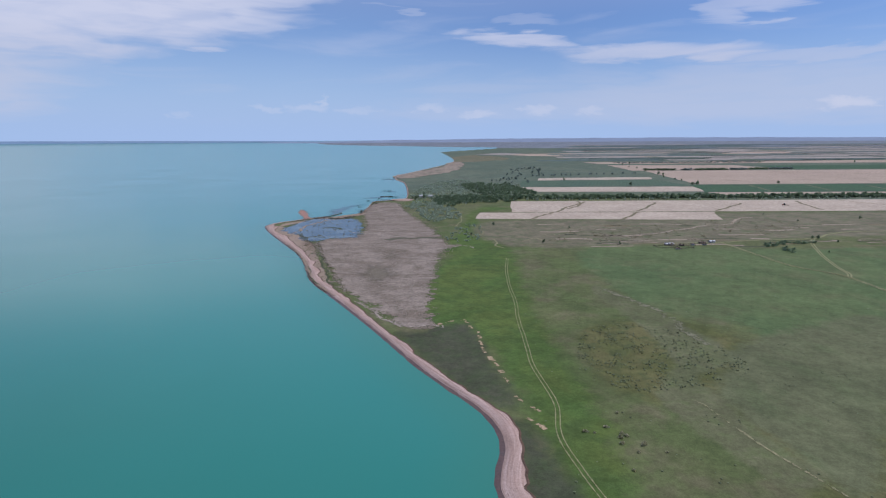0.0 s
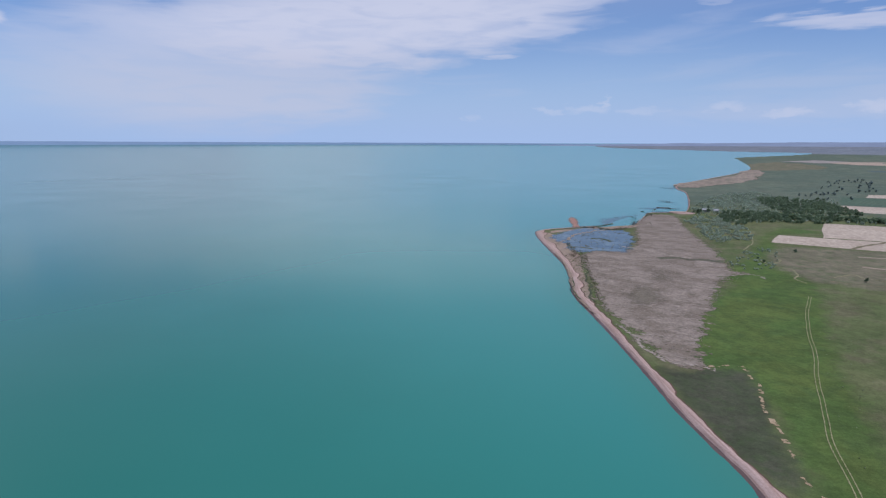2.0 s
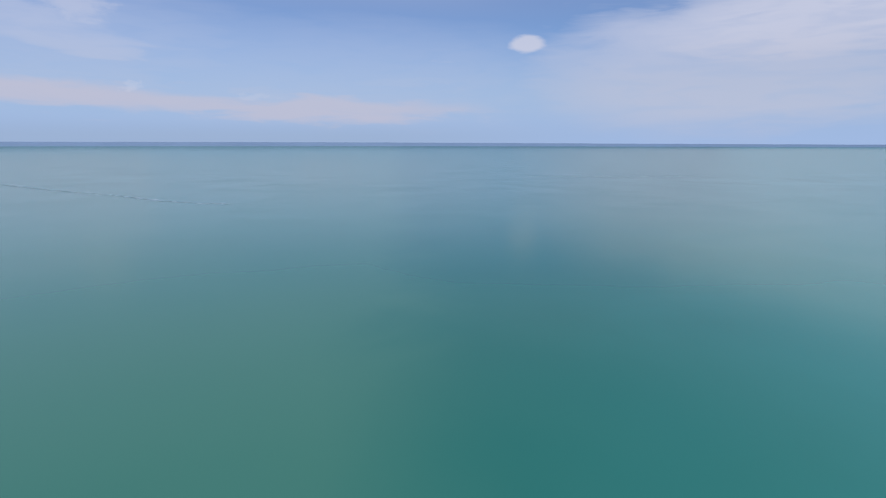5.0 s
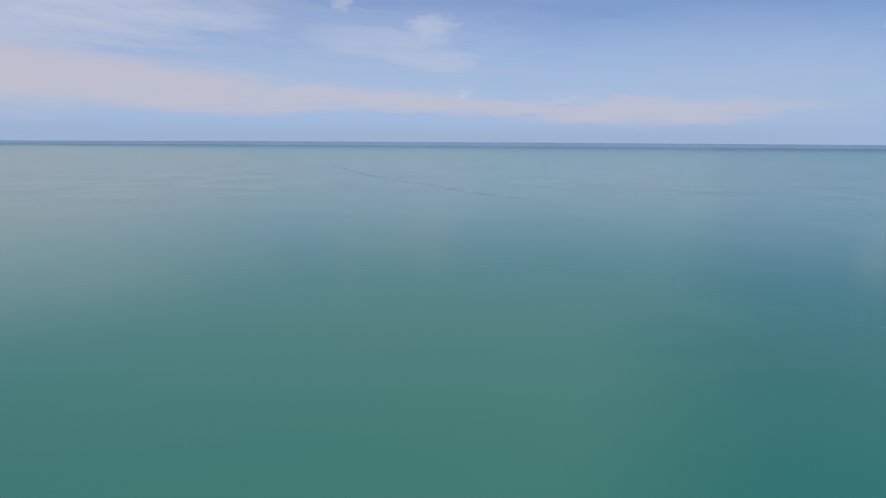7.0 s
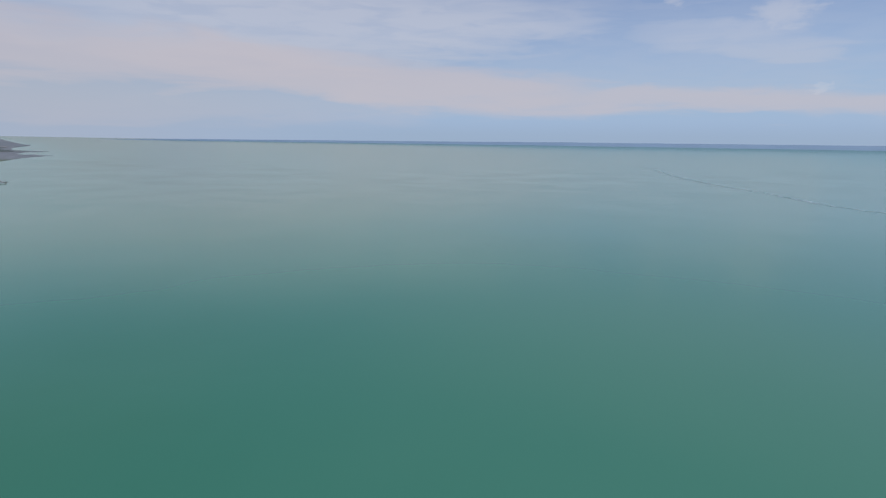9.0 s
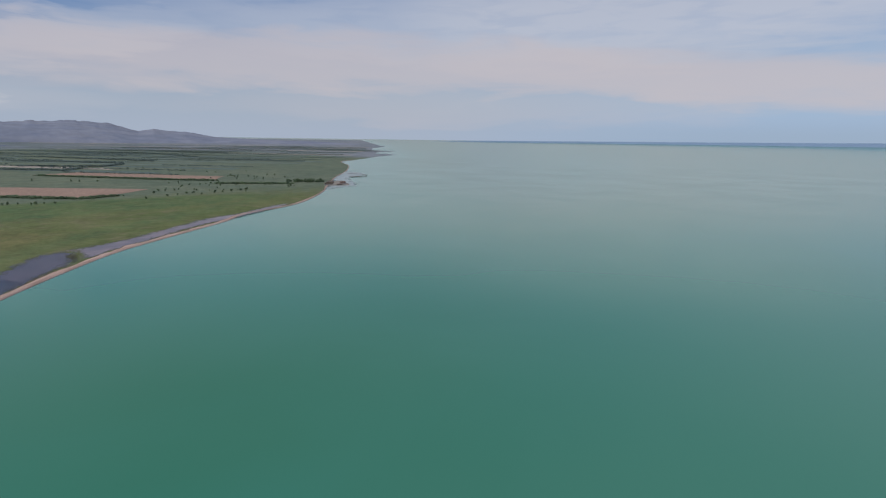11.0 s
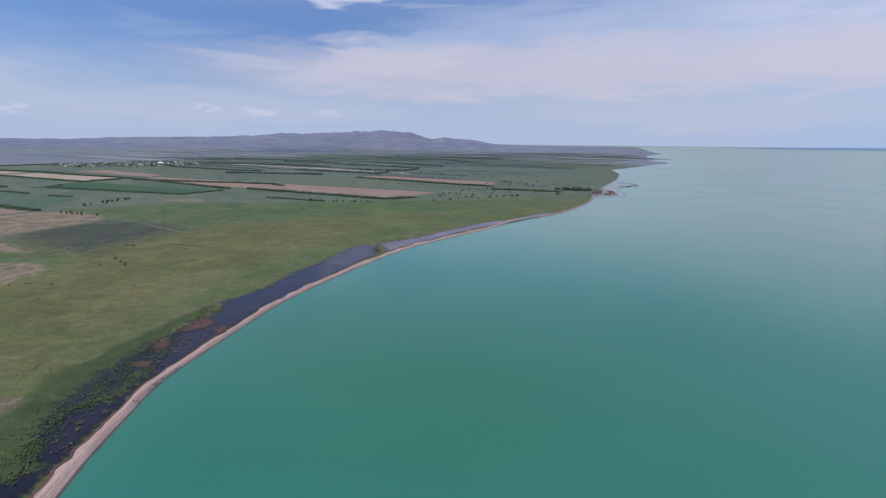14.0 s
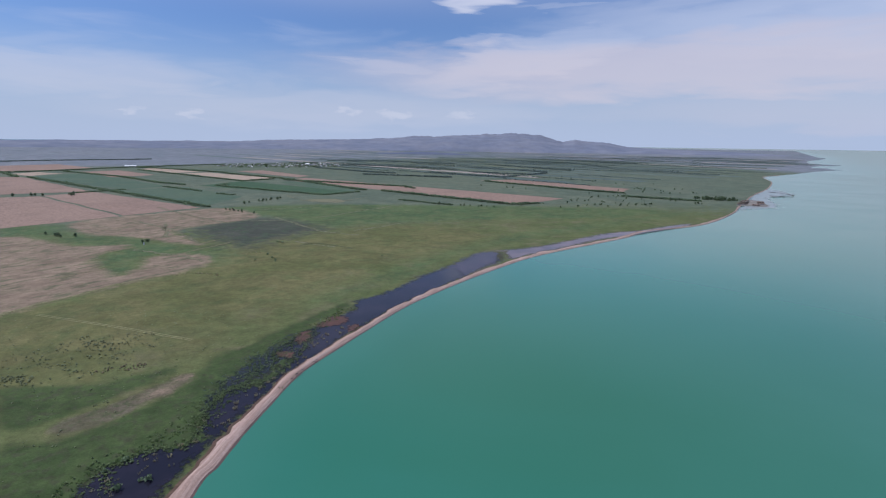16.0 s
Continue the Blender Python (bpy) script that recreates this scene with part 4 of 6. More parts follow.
track([(55, 457), (49, 410), (46, 368), (45, 328), (42, 290), (41, 256), (40, 228), (42, 208), (43, 191), (40, 175), (40, 164), (42, 151), (45, 137), (50, 112)], "pale twin-rut dirt track through green grass")
track([(271, 526), (273, 478), (276, 424), (289, 400), (295, 384), (293, 340), (294, 300)], "pale twin-rut dirt track across the steppe", 2.0, 1.1)
track([(373, 540), (355, 515), (328, 462), (309, 416), (303, 396), (295, 384)], "pale twin-rut dirt track across the steppe", 2.0, 1.2)
ribbon("dirt_road", [(225, 520), (265, 522), (315, 533), (373, 541), (413, 569), (468, 583), (700, 592)], 2.6, DIRT, lift=0.45, wander=0.4, label="pale winding dirt road", category="dirt road", kind="structure")
ribbon("gully", [(190, 560), (234, 580), (267, 601), (308, 629), (342, 640), (367, 677), (397, 694)], 4.0, BARE_S, lift=0.45, wander=1.2, label="eroded pale gully beside the field", category="gully", kind="structure")
ribbon("dirt_road", [(96, 196), (99, 191), (103, 171), (114, 137)], 1.3, FAINT, lift=0.4, wander=0.3, label="faint dirt path in dry grass", category="dirt path", kind="structure")

rs = random.Random(12)
for i in range(60):
    x, y = rs.uniform(70, 560), rs.choice((rs.uniform(500, 545), rs.uniform(560, 650)))
    L = rs.uniform(12, 50)
    ribbon("bare_streak", [(x, y), (x + L * 0.5, y + rs.uniform(-3, 3)), (x + L, y + rs.uniform(-5, 5))], rs.uniform(2.5, 6.5), rs.choice((BARE_S, BARE_S, DITCH, MARSH_T)), lift=0.3, wander=1.0, label="pale streak of bare eroded soil", category="bare soil", kind="structure")
for i in range(9):
    x, y = rs.uniform(420, 700), rs.uniform(-340, -90)
    L = rs.uniform(20, 70)
    ribbon("bare_streak", [(x, y), (x + L * 0.1, y - L * 0.5), (x + L * 0.15, y - L)], rs.uniform(2.0, 4), DITCH, lift=0.3, wander=1.0, label="streak in bare cracked ground", category="bare soil", kind="structure")
# fields of the north plain
field([(42, 694), (52, 754), (375, 750), (349, 674)], PALE, "pale bare ploughed field")
field([(96, 758), (111, 894), (1400, 896), (1300, 744)], PALE, "long pale ploughed field with weedy gullies")
ribbon("ditch", [(115, 690), (135, 727), (147, 741), (164, 767), (189, 817), (215, 854), (219, 888)], 5.0, DITCH, lift=0.6, wander=1.0, label="weedy gully winding over a ploughed field", category="ditch", kind="structure")
for line in ([(15, 631), (20, 660), (24, 690), (23, 762)], [(28, 580), (35, 565), (43, 583), (44, 595)], [(51, 550), (53, 530), (51, 513), (57, 501)], [(79, 533), (94, 551), (102, 541), (130, 534)]):
    ribbon("dirt_road", line, 2.2, FAINT, lift=0.45, wander=0.5, label="faint worn path in the grass", category="dirt path", kind="structure")
for line in ([(181, 788), (206, 828), (229, 882)], [(226, 679), (254, 724), (272, 752)], [(274, 762), (290, 784), (339, 865)], [(384, 760), (423, 802), (466, 847)], [(568, 878), (547, 812), (536, 764)]):
    ribbon("ditch", line, 5.0, DITCH, lift=0.6, wander=1.2, label="weedy gully winding over a ploughed field", category="ditch", kind="structure")
ribbon("ditch", [(690, 758), (678, 804), (658, 837), (646, 890)], 3.6, DITCH, lift=0.6, wander=1.0, label="weedy gully winding over a ploughed field", category="ditch", kind="structure")
field([(161, 1164), (540, 1158), (505, 1046), (155, 1058)], PALE, "pale stubble strip between green crops")
field([(250, 1437), (550, 1456), (526, 1376), (236, 1356)], PALE, "pale stubble strip between green crops")
field([(193, 1345), (530, 1360), (535, 1165), (166, 1172)], CROP, "green crop strip")
field([(639, 1744), (2600, 1760), (2000, 1215), (565, 1214)], PALE_T, "wide tan stubble field")
field([(640, 2139), (1104, 2083), (1119, 1800), (605, 1752)], PALE_T, "wide tan stubble field")
field([(540, 1200), (1900, 1205), (1700, 1010), (500, 1034)], CROP_D, "dark green crop field")
field([(500, 1030), (1700, 1006), (1600, 965), (480, 985)], PALE_T, "narrow tan stubble strip")
field([(611, 2416), (3400, 2560), (3000, 2250), (636, 2245)], PALE_T, "long tan stubble strip")
field([(1160, 2030), (3000, 2180), (2500, 1775), (1140, 1800)], CROP_D, "dark green crop field")
field([(357, 3800), (1709, 4165), (1274, 3116), (540, 3365)], PALE_T, "far tan stubble field")
field([(2295, 4668), (2764, 4354), (2167, 3458), (1841, 3627)], PALE_T, "far tan stubble field")
rng = random.Random(4)
y = 2550.0
while y < 9000:
    h = y * rng.uniform(0.045, 0.09)
    x = 420 + (y - 2500) * 0.25 + rng.uniform(0, 200)
    while x < y * 0.95:
        w = y * rng.uniform(0.12, 0.4)
        mat, label = rng.choice([(CROP_F, "green crop strip far on the plain, paled by painted haze"), (CROP_DF, "dark crop strip far on the plain, blued by painted haze"), (PALE_F, "stubble strip far on the plain, greyed by painted haze"), (PALE_F, "stubble strip far on the plain, greyed by painted haze")])
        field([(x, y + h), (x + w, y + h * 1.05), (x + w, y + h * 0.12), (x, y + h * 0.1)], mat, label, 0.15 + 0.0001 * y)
        x += w * rng.uniform(1.02, 1.4)
    y += h * rng.uniform(1.0, 1.35)

# ---------------- ground cover, south shore ----------------
patch("lagoon", [(140, -16), (158, -26), (170, -34), (175, -46), (174, -54), (173, -62), (164, -72), (165, -77), (178, -87), (184, -97), (190, -109), (183, -115), (180, -121), (189, -145), (199, -151), (207, -154), (209, -169), (214, -195), (215, -228), (227, -250), (221, -274), (224, -330),
      (222, -362), (206, -372), (191, -352), (189, -322), (188, -253), (183, -196), (175, -156), (169, -132), (161, -102), (153, -81), (145, -60), (140, -45)], LAGOON, "dark still lagoon behind the beach ridge", "lagoon", 0.3, 2, 8)
patch("lagoon", [(164, -74), (178, -84), (196, -104), (204, -124), (212, -148), (217, -190), (220, -236), (206, -226), (192, -180), (180, -140), (170, -105), (160, -84)], LAGOON_W, "weedy dark shallows of the lagoon", "lagoon", 0.15, 1.5, 8)
patch("lagoon", [(225, -318), (227, -392), (229, -452), (208, -468), (187, -430), (186, -390), (188, -330), (206, -342)], LAGOON_F, "paler violet far end of the lagoon", "lagoon", 0.2, 2, 8)
patch("mudflat", [(230, -452), (208, -464), (192, -436), (181, -431), (172, -468), (156, -518), (132, -598), (96, -678), (52, -793), (72, -795), (112, -704), (144, -654), (170, -575), (190, -515), (212, -478)], MUD, "wet grey mudflat behind the beach", "mudflat", 0.35, 3, 10)
for o in [[(211, -192), (213, -203), (213, -215), (204, -217), (199, -206), (204, -196)], [(207, -172), (211, -181), (209, -186), (200, -179), (198, -170), (200, -166)], [(200, -151), (198, -156), (192, -156), (188, -151), (193, -148)], [(194, -202), (192, -210), (186, -201), (188, -197)]]:
    patch("weed_mat", o, RED_ALGAE, "reddish weed floating in the dark lagoon", "weed", 0.9, 0.8, 3)
track([(389, -104), (395, -127), (399, -169), (404, -190), (402, -211)], "pale dirt track along dry ground", 1.8, 1.0)
track([(372, -121), (361, -123), (312, -132), (253, -141)], "faint dirt track in the meadow", 1.8, 0.8)
for line in ([(606, -400), (598, -467), (555, -508)], [(590, -528), (451, -469), (390, -469)], [(669, -581), (622, -664)], [(533, -554), (529, -743)], [(809, -773), (667, -715), (659, -847)], [(829, -507), (690, -469), (592, -450)], [(716, -395), (605, -375), (488, -330)], [(658, -402), (558, -338)], [(721, -518), (635, -527)], [(414, -492), (403, -576)], [(425, -395), (365, -395)], [(522, -273), (481, -280), (418, -279)]):
    ribbon("bare_streak", line, 8.0, FADED, lift=0.4, wander=1.5, label="faint pale streak worn in the steppe", category="bare soil", kind="structure")
ribbon("ditch", [(399, -378), (398, -400), (372, -402), (345, -398)], 3.0, MARSH_T, lift=0.4, wander=0.8, label="dark weedy hollow in the meadow", category="ditch", kind="structure")
patch("pale_grass", [(723, -735), (690, -780), (650, -765), (636, -735), (669, -720)], FADED, "pale dry grass patch", "dry grass", 0.3, 4, 10)
# fields of the south plain
field([(778, -250), (771, -413), (1159, -490), (1230, -380)], PINK, "reddish bare ploughed field")
field([(774, -419), (770, -543), (1177, -598), (1166, -499)], PINK, "reddish bare ploughed field")
field([(1262, -440), (1194, -602), (1767, -733), (1961, -620)], PINK, "reddish bare ploughed field")
field([(2080, -800), (2175, -1149), (2590, -1224), (2560, -900)], PINK, "far reddish ploughed field")
field([(1960, -775), (2011, -874), (1884, -894), (1823, -771)], PALE_T, "small tan stubble field")
field([(1941, -970), (1946, -1108), (1613, -1027), (1604, -886)], PINK, "far reddish ploughed field")
field([(1973, -1181), (2027, -1303), (1671, -1228), (1660, -1102)], PALE_T, "far tan stubble field")
field([(1625, -1134), (1624, -1217), (1234, -1152), (1199, -1004)], PALE_T, "tan stubble field")
field([(1150, -1110), (356, -904), (318, -1061), (1172, -1219)], PINK, "long reddish ploughed strip")
field([(696, -1457), (250, -1294), (253, -1414), (634, -1578)], PINK, "reddish ploughed strip")
field([(1615, -1341), (1602, -1446), (1234, -1300), (1200, -1221)], PINK, "far reddish ploughed strip")
field([(1190, -625), (1134, -785), (861, -708), (784, -563)], CROP, "blue-green crop field")
field([(1793, -758), (1873, -953), (1190, -776), (1190, -665)], CROP, "blue-green crop field")
field([(1572, -820), (1594, -870), (1471, -832), (1466, -786)], PALE_T, "small tan stubble field")
field([(1152, -832), (1199, -1004), (747, -928), (753, -831)], CROP_D, "dark blue-green crop field")
field([(1098, -1043), (1052, -1113), (771, -960), (759, -889)], CROP, "blue-green crop field")
patch("reed_islet", [(206, -466), (190, -440), (189, -424), (196, -428), (206, -448)], MARSH, "green reed islet in the mud", "reed islet", 0.7, 2, 5)
rng = random.Random(9)
k = 1
while k < 24:
    # strips that run back in rows from the shore
    o = np.array((240.0, -1330.0)) + np.array((-0.31, -0.95)) * (k * 105.0 * (1 + k * 0.045))
    s = o + np.array((0.94, -0.34)) * rng.uniform(60, 500)
    while s[0] < 2600 + k * 90:
        if inside(LAND, s[:1], s[1:])[0] < 90:
            s = s + np.array((0.94, -0.34)) * 80
            continue
        L, h = rng.uniform(400, 1300) * (1 + k * 0.04), 60.0 * (1 + k * 0.05)
        mat, label = rng.choice([(CROP_F, "green crop strip far on the plain, paled by painted haze"), (CROP_DF, "dark crop strip far on the plain, blued by painted haze"), (CROP_F, "green crop strip far on the plain, paled by painted haze"), (PALE_F, "stubble strip far on the plain, greyed by painted haze"), (CROP_DF, "dark crop strip far on the plain, blued by painted haze")])
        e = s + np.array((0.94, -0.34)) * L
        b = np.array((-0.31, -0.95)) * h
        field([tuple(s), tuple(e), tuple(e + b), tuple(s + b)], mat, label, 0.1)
        s = e + np.array((0.94, -0.34)) * rng.uniform(60, 500)
    k += 1

# on the lake: a current line, and weed in the shallows
for line, w in (([(-2276, -1181), (-2144, -1043), (-1792, -802), (-1492, -556), (-1298, -363), (-1138, -229), (-1066, -110)], 15), ([(-1720, 760), (-1690, 950), (-1640, 1150), (-1600, 1330)], 14)):
    ribbon("current_line", line, w, FOAM, lift=0.1, wander=4, label="pale current line on calm water", category="current line", kind="structure", z=0.02)
for o in ([(-140, 955), (-108, 962), (-84, 985), (-110, 990), (-138, 970)], [(-125, 1080), (-92, 1076), (-95, 1090), (-120, 1096)], [(-150, 745), (-135, 830), (-122, 870), (-140, 860), (-165, 790)], [(-160, 1425), (-110, 1400), (-112, 1430), (-150, 1445)]):
    patch("weed_bed", o, WEED, "dark weed in shallow water", "weed bed", 0.1, 4, 24, z=0.02)
# ---------------- plants ----------------


def leaf_cloud(seed, count, leaf, shape=(0.36, 0.36, 0.42), lift=0.58, lobes=7, squash=1.0):
    """Leaf quads gathered in uneven lobes; one metre high. Returns verts (4n,3)."""
    r = np.random.RandomState(seed)
    c = r.normal(size=(lobes, 3))
    c /= np.linalg.norm(c, axis=1)[:, None]
    c = c * np.array(shape) * r.uniform(0.35, 0.75, (lobes, 1)) + (0, 0, lift)
    s = r.uniform(0.35, 0.62, lobes)
    who = r.randint(0, lobes, count)
    d = r.normal(size=(count, 3))
    d /= np.linalg.norm(d, axis=1)[:, None]
    mid = c[who] + d * np.array(shape) * (s[who] * r.uniform(0.7, 1.05, count))[:, None]
    mid[:, 2] = np.maximum(mid[:, 2] * squash, 0.03)
    a = r.normal(size=(count, 3))
    a /= np.linalg.norm(a, axis=1)[:, None]
    b = np.cross(a, d + r.normal(size=(count, 3)) * 0.5)
    b /= np.linalg.norm(b, axis=1)[:, None] + 1e-9
    sz = leaf * r.uniform(0.6, 1.3, (count, 1))
    a, b = a * sz, b * sz
    return np.stack([mid - a - b * 0.6, mid + a * 0.4 - b, mid + a + b * 0.6, mid - a * 0.5 + b], 1).reshape(-1, 3)


def tuft_cloud(seed, count, height=1.0, spread=0.5):
    """Upright blades in a tuft."""
    r = np.random.RandomState(seed)
    base = np.concatenate([r.uniform(-spread, spread, (count, 2)), np.zeros((count, 1))], 1)
    tip = base * 1.5 + np.stack([r.uniform(-.25, .25, count), r.uniform(-.25, .25, count), height * r.uniform(0.55, 1.0, count)], 1)
    w = np.stack([r.uniform(-.16, .16, count), r.uniform(-.16, .16, count), np.zeros(count)], 1)
    return np.stack([base - w, base + w, tip + w * 0.5, tip - w * 0.5], 1).reshape(-1, 3)


def scatter(name, spots, variants, mat, label, category, sizes, seed=1, z=0.6, wide=1.0):
    """Many plants joined as one growth: plan spots (n,2)."""
    r = np.random.RandomState(seed)
    spots = np.asarray(spots, float)
    x, y, zz, k = settle(spots[:, 0], spots[:, 1], z)
    out = []
    for i in range(len(spots)):
        v = variants[r.randint(len(variants))]
        a, s = r.uniform(0, 6.28), r.uniform(*sizes) * k[i]
        ca, sa = math.cos(a) * s * wide, math.sin(a) * s * wide
        out.append(np.stack([v[:, 0] * ca - v[:, 1] * sa + x[i], v[:, 0] * sa + v[:, 1] * ca + y[i], v[:, 2] * s + zz[i]], 1))
    verts = np.vstack(out)
    return tagged(mesh_from(name, verts, np.arange(len(verts)).reshape(-1, 4), mat, smooth=False), label, category, kind="stuff")


def fill(outline, count, seed, clump=0.0, margin=0.0):
    """Random plan spots inside an outline, thinned by noise."""
    r = np.random.RandomState(seed)
    poly = curve(outline, True, 6)
    lo, hi = poly.min(0), poly.max(0)
    got = np.zeros((0, 2))
    while len(got) < count:
        p = r.uniform(lo, hi, (count * 2, 2))
        p = p[inside(poly, p[:, 0], p[:, 1]) > margin]
        if clump:
            keep = [noise.noise(Vector((a / clump, b / clump, seed))) > -0.05 for a, b in p]
            p = p[np.array(keep, bool)]
        got = np.vstack([got, p])
    return got[:count]


def line_of(points, gap, jitter, seed, miss=0.1):
    """Plan spots along a line, with gaps."""
    r = np.random.RandomState(seed)
    p = np.array(points, float)
    out = []
    for a, b in zip(p[:-1], p[1:]):
        n = max(int(np.linalg.norm(b - a) / gap), 1)
        for i in range(n):
            q = a + (b - a) * (i + r.uniform(0, 1)) / n
            if r.uniform() > miss:
                out.append(q + r.normal(0, jitter, 2))
    return np.array(out)


CROWNS = [leaf_cloud(s, 150, 0.085) for s in range(5)]
SMALL = [leaf_cloud(20 + s, 46, 0.14, (0.42, 0.42, 0.42), 0.5, 5) for s in range(5)]
BUSH = [leaf_cloud(40 + s, 40, 0.16, (0.6, 0.6, 0.42), 0.35, 5) for s in range(5)]
HEDGE = [leaf_cloud(80 + s, 18, 0.26, (0.5, 0.5, 0.42), 0.45, 4) for s in range(5)]


def low_cloud(seed, count, leaf, spread=0.5):
    """A low rounded cushion of leaves that mostly face the sky."""
    r = np.random.RandomState(seed)
    rad_, a = np.sqrt(r.uniform(0, 1, count)) * spread * r.uniform(0.6, 1.1, count), r.uniform(0, 6.28, count)
    mid = np.stack([np.cos(a) * rad_, np.sin(a) * rad_ * 0.85, 0.12 + 0.88 * np.clip(1 - (rad_ / (spread * 1.1)) ** 2, 0, 1) * r.uniform(0.55, 1.0, count)], 1)
    a = r.uniform(0, 6.28, count)
    u = np.stack([np.cos(a), np.sin(a), r.normal(0, 0.35, count)], 1) * leaf * r.uniform(0.6, 1.3, (count, 1))
    v = np.stack([-np.sin(a), np.cos(a), r.normal(0, 0.35, count)], 1) * leaf * r.uniform(0.6, 1.3, (count, 1))
    return np.stack([mid - u - v * 0.5, mid + u * 0.5 - v, mid + u + v * 0.6, mid - u * 0.4 + v], 1).reshape(-1, 3)


CUSHION = [low_cloud(90 + i, 22, 0.2) for i in range(6)]
TUFT = [tuft_cloud(60 + s, 9) for s in range(6)]


def trunk_mesh():
    """Tapered trunk with three limbs, for a tree one metre high."""
    bm = bmesh.new()

    def limb(a, b, ra, rb):
        a, b = Vector(a), Vector(b)
        m = Matrix.Translation((a + b) / 2) @ (b - a).to_track_quat("Z", "Y").to_matrix().to_4x4()
        bmesh.ops.create_cone(bm, cap_ends=True, segments=6, radius1=ra, radius2=rb, depth=(b - a).length, matrix=m)
    limb((0, 0, -0.03), (0.01, 0, 0.42), 0.030, 0.018)
    limb((0.01, 0, 0.38), (0.16, 0.05, 0.68), 0.015, 0.006)
    limb((0.01, 0, 0.36), (-0.13, 0.09, 0.66), 0.014, 0.006)
    limb((0.01, 0, 0.40), (0.0, -0.12, 0.78), 0.014, 0.005)
    me = bpy.data.meshes.new("trunk")
    bm.to_mesh(me)
    bm.free()
    me.materials.append(BARK)
    return me


TRUNK = trunk_mesh()


def plant(name, crown, mat, label, category, group, trunk=True):
    """One tree or shrub, one metre high, to be copied."""
    base = tagged(new(name), label, category, group)
    c = mesh_from("crown", crown, np.arange(len(crown)).reshape(-1, 4), mat, smooth=False)
    c.parent = base
    if trunk:
        t = new("trunk", TRUNK)
        t.parent = base
    return base


def place(protos, spots, sizes, seed, z=0.6):
    """Set copies at plan spots; the first ones are the protos themselves."""
    r = random.Random(seed)
    for i, (px, py) in enumerate(spots):
        p, k = spot(px, py, z)
        s = r.uniform(*sizes) * k
        m = Matrix.LocRotScale(p, Euler((0, 0, r.uniform(0, 6.28))), (s * r.uniform(1.0, 1.5), s * r.uniform(1.0, 1.5), s))
        if i < len(protos):
            protos[i].matrix_basis = m
        else:
            q = protos[i % len(protos)]
            keep = q.matrix_basis.copy()
            q.matrix_basis = Matrix.Identity(4)
            copy_thing(q, m)
            q.matrix_basis = keep


def trees(spots, sizes, seed, label="leafy dark green tree standing on the plain", mat=LEAF, group="scattered trees"):
    place([plant("tree", CROWNS[(seed + i) % 5], mat, label, "tree", group) for i in range(min(3, len(spots)))], spots, (sizes[0] * 0.75, sizes[1] * 0.8), seed)


def shrubs(spots, sizes, seed, label, mat, group):
    place([plant("shrub", BUSH[(seed + i) % 5], mat, label, "shrub", group, False) for i in range(min(3, len(spots)))], spots, sizes, seed)


scatter("scrub", fill([(90, 540), (140, 600), (260, 640), (390, 680), (400, 600), (300, 545), (200, 530)], 260, 170, 16), CUSHION, LEAF_B, "low dull scrub on bare steppe", "scrub", (0.6, 1.5), 170, wide=1.6)
TUSS = leaf_mat("dull_green_tussock", (0.115, 0.140, 0.074), (0.165, 0.190, 0.108), 0.1)
# north shore
WOOD = [(-52, 905), (-46, 1000), (10, 1100), (80, 1180), (165, 1270), (150, 1040), (122, 945), (70, 880), (20, 850)]
scatter("woodland", fill([(43, 1225), (67, 1265), (110, 1245), (149, 1195), (176, 1032), (138, 1000), (80, 1004), (50, 1110)], 520, 3, 0), SMALL, LEAF_W, "dark green wood by the shore", "woodland", (3.2, 6), 3, wide=1.3)
scatter("woodland", fill([(-16, 942), (17, 985), (118, 955), (112, 890), (30, 863), (21, 813), (-8, 845)], 420, 4, 14), SMALL, LEAF_W, "dark green wood by the shore", "woodland", (3, 5.5), 4, wide=1.3)
scatter("thicket", fill(WOOD, 520, 6, 0), BUSH, LEAF_G, "grey-green bushes under the shore wood", "thicket", (2, 4), 6)
trees(fill(WOOD, 44, 5), (6, 9), 5, "tall dark tree at the shore wood", LEAF, "trees of the shore wood")
scatter("thicket", fill([(-60, 850), (-40, 890), (-16, 890), (14, 820), (24, 713), (6, 680), (-16, 675), (-42, 778)], 620, 7, 12), BUSH, LEAF_G, "grey-green thicket of silvery bushes", "thicket", (1.8, 3.8), 7)
scatter("thicket", fill([(-58, 1046), (-28, 1259), (24, 1371), (70, 1326), (40, 1128), (42, 965), (-52, 964)], 760, 8, 22), BUSH, LEAF_G, "grey-green thicket of silvery bushes", "thicket", (2.2, 4.5), 8)
scatter("thicket", fill([(14, 520), (40, 560), (44, 640), (20, 640), (4, 560)], 60, 9, 14), BUSH, LEAF_G, "sparse grey-green bushes", "thicket", (1.5, 3), 9)
scatter("shelterbelt", line_of([(60, 925), (118, 938), (500, 935), (758, 932), (1500, 925)], 1.5, 7.0, 11, 0.0), SMALL, LEAF_W, "long dense shelterbelt of green trees", "shelterbelt", (5, 8.5), 11, wide=1.4)
scatter("shelterbelt", line_of([(100, 912), (758, 908), (1500, 905)], 6, 3.0, 12, 0.35), SMALL, LEAF_G, "lower grey-green bushes along the shelterbelt", "shelterbelt", (3, 5), 12)
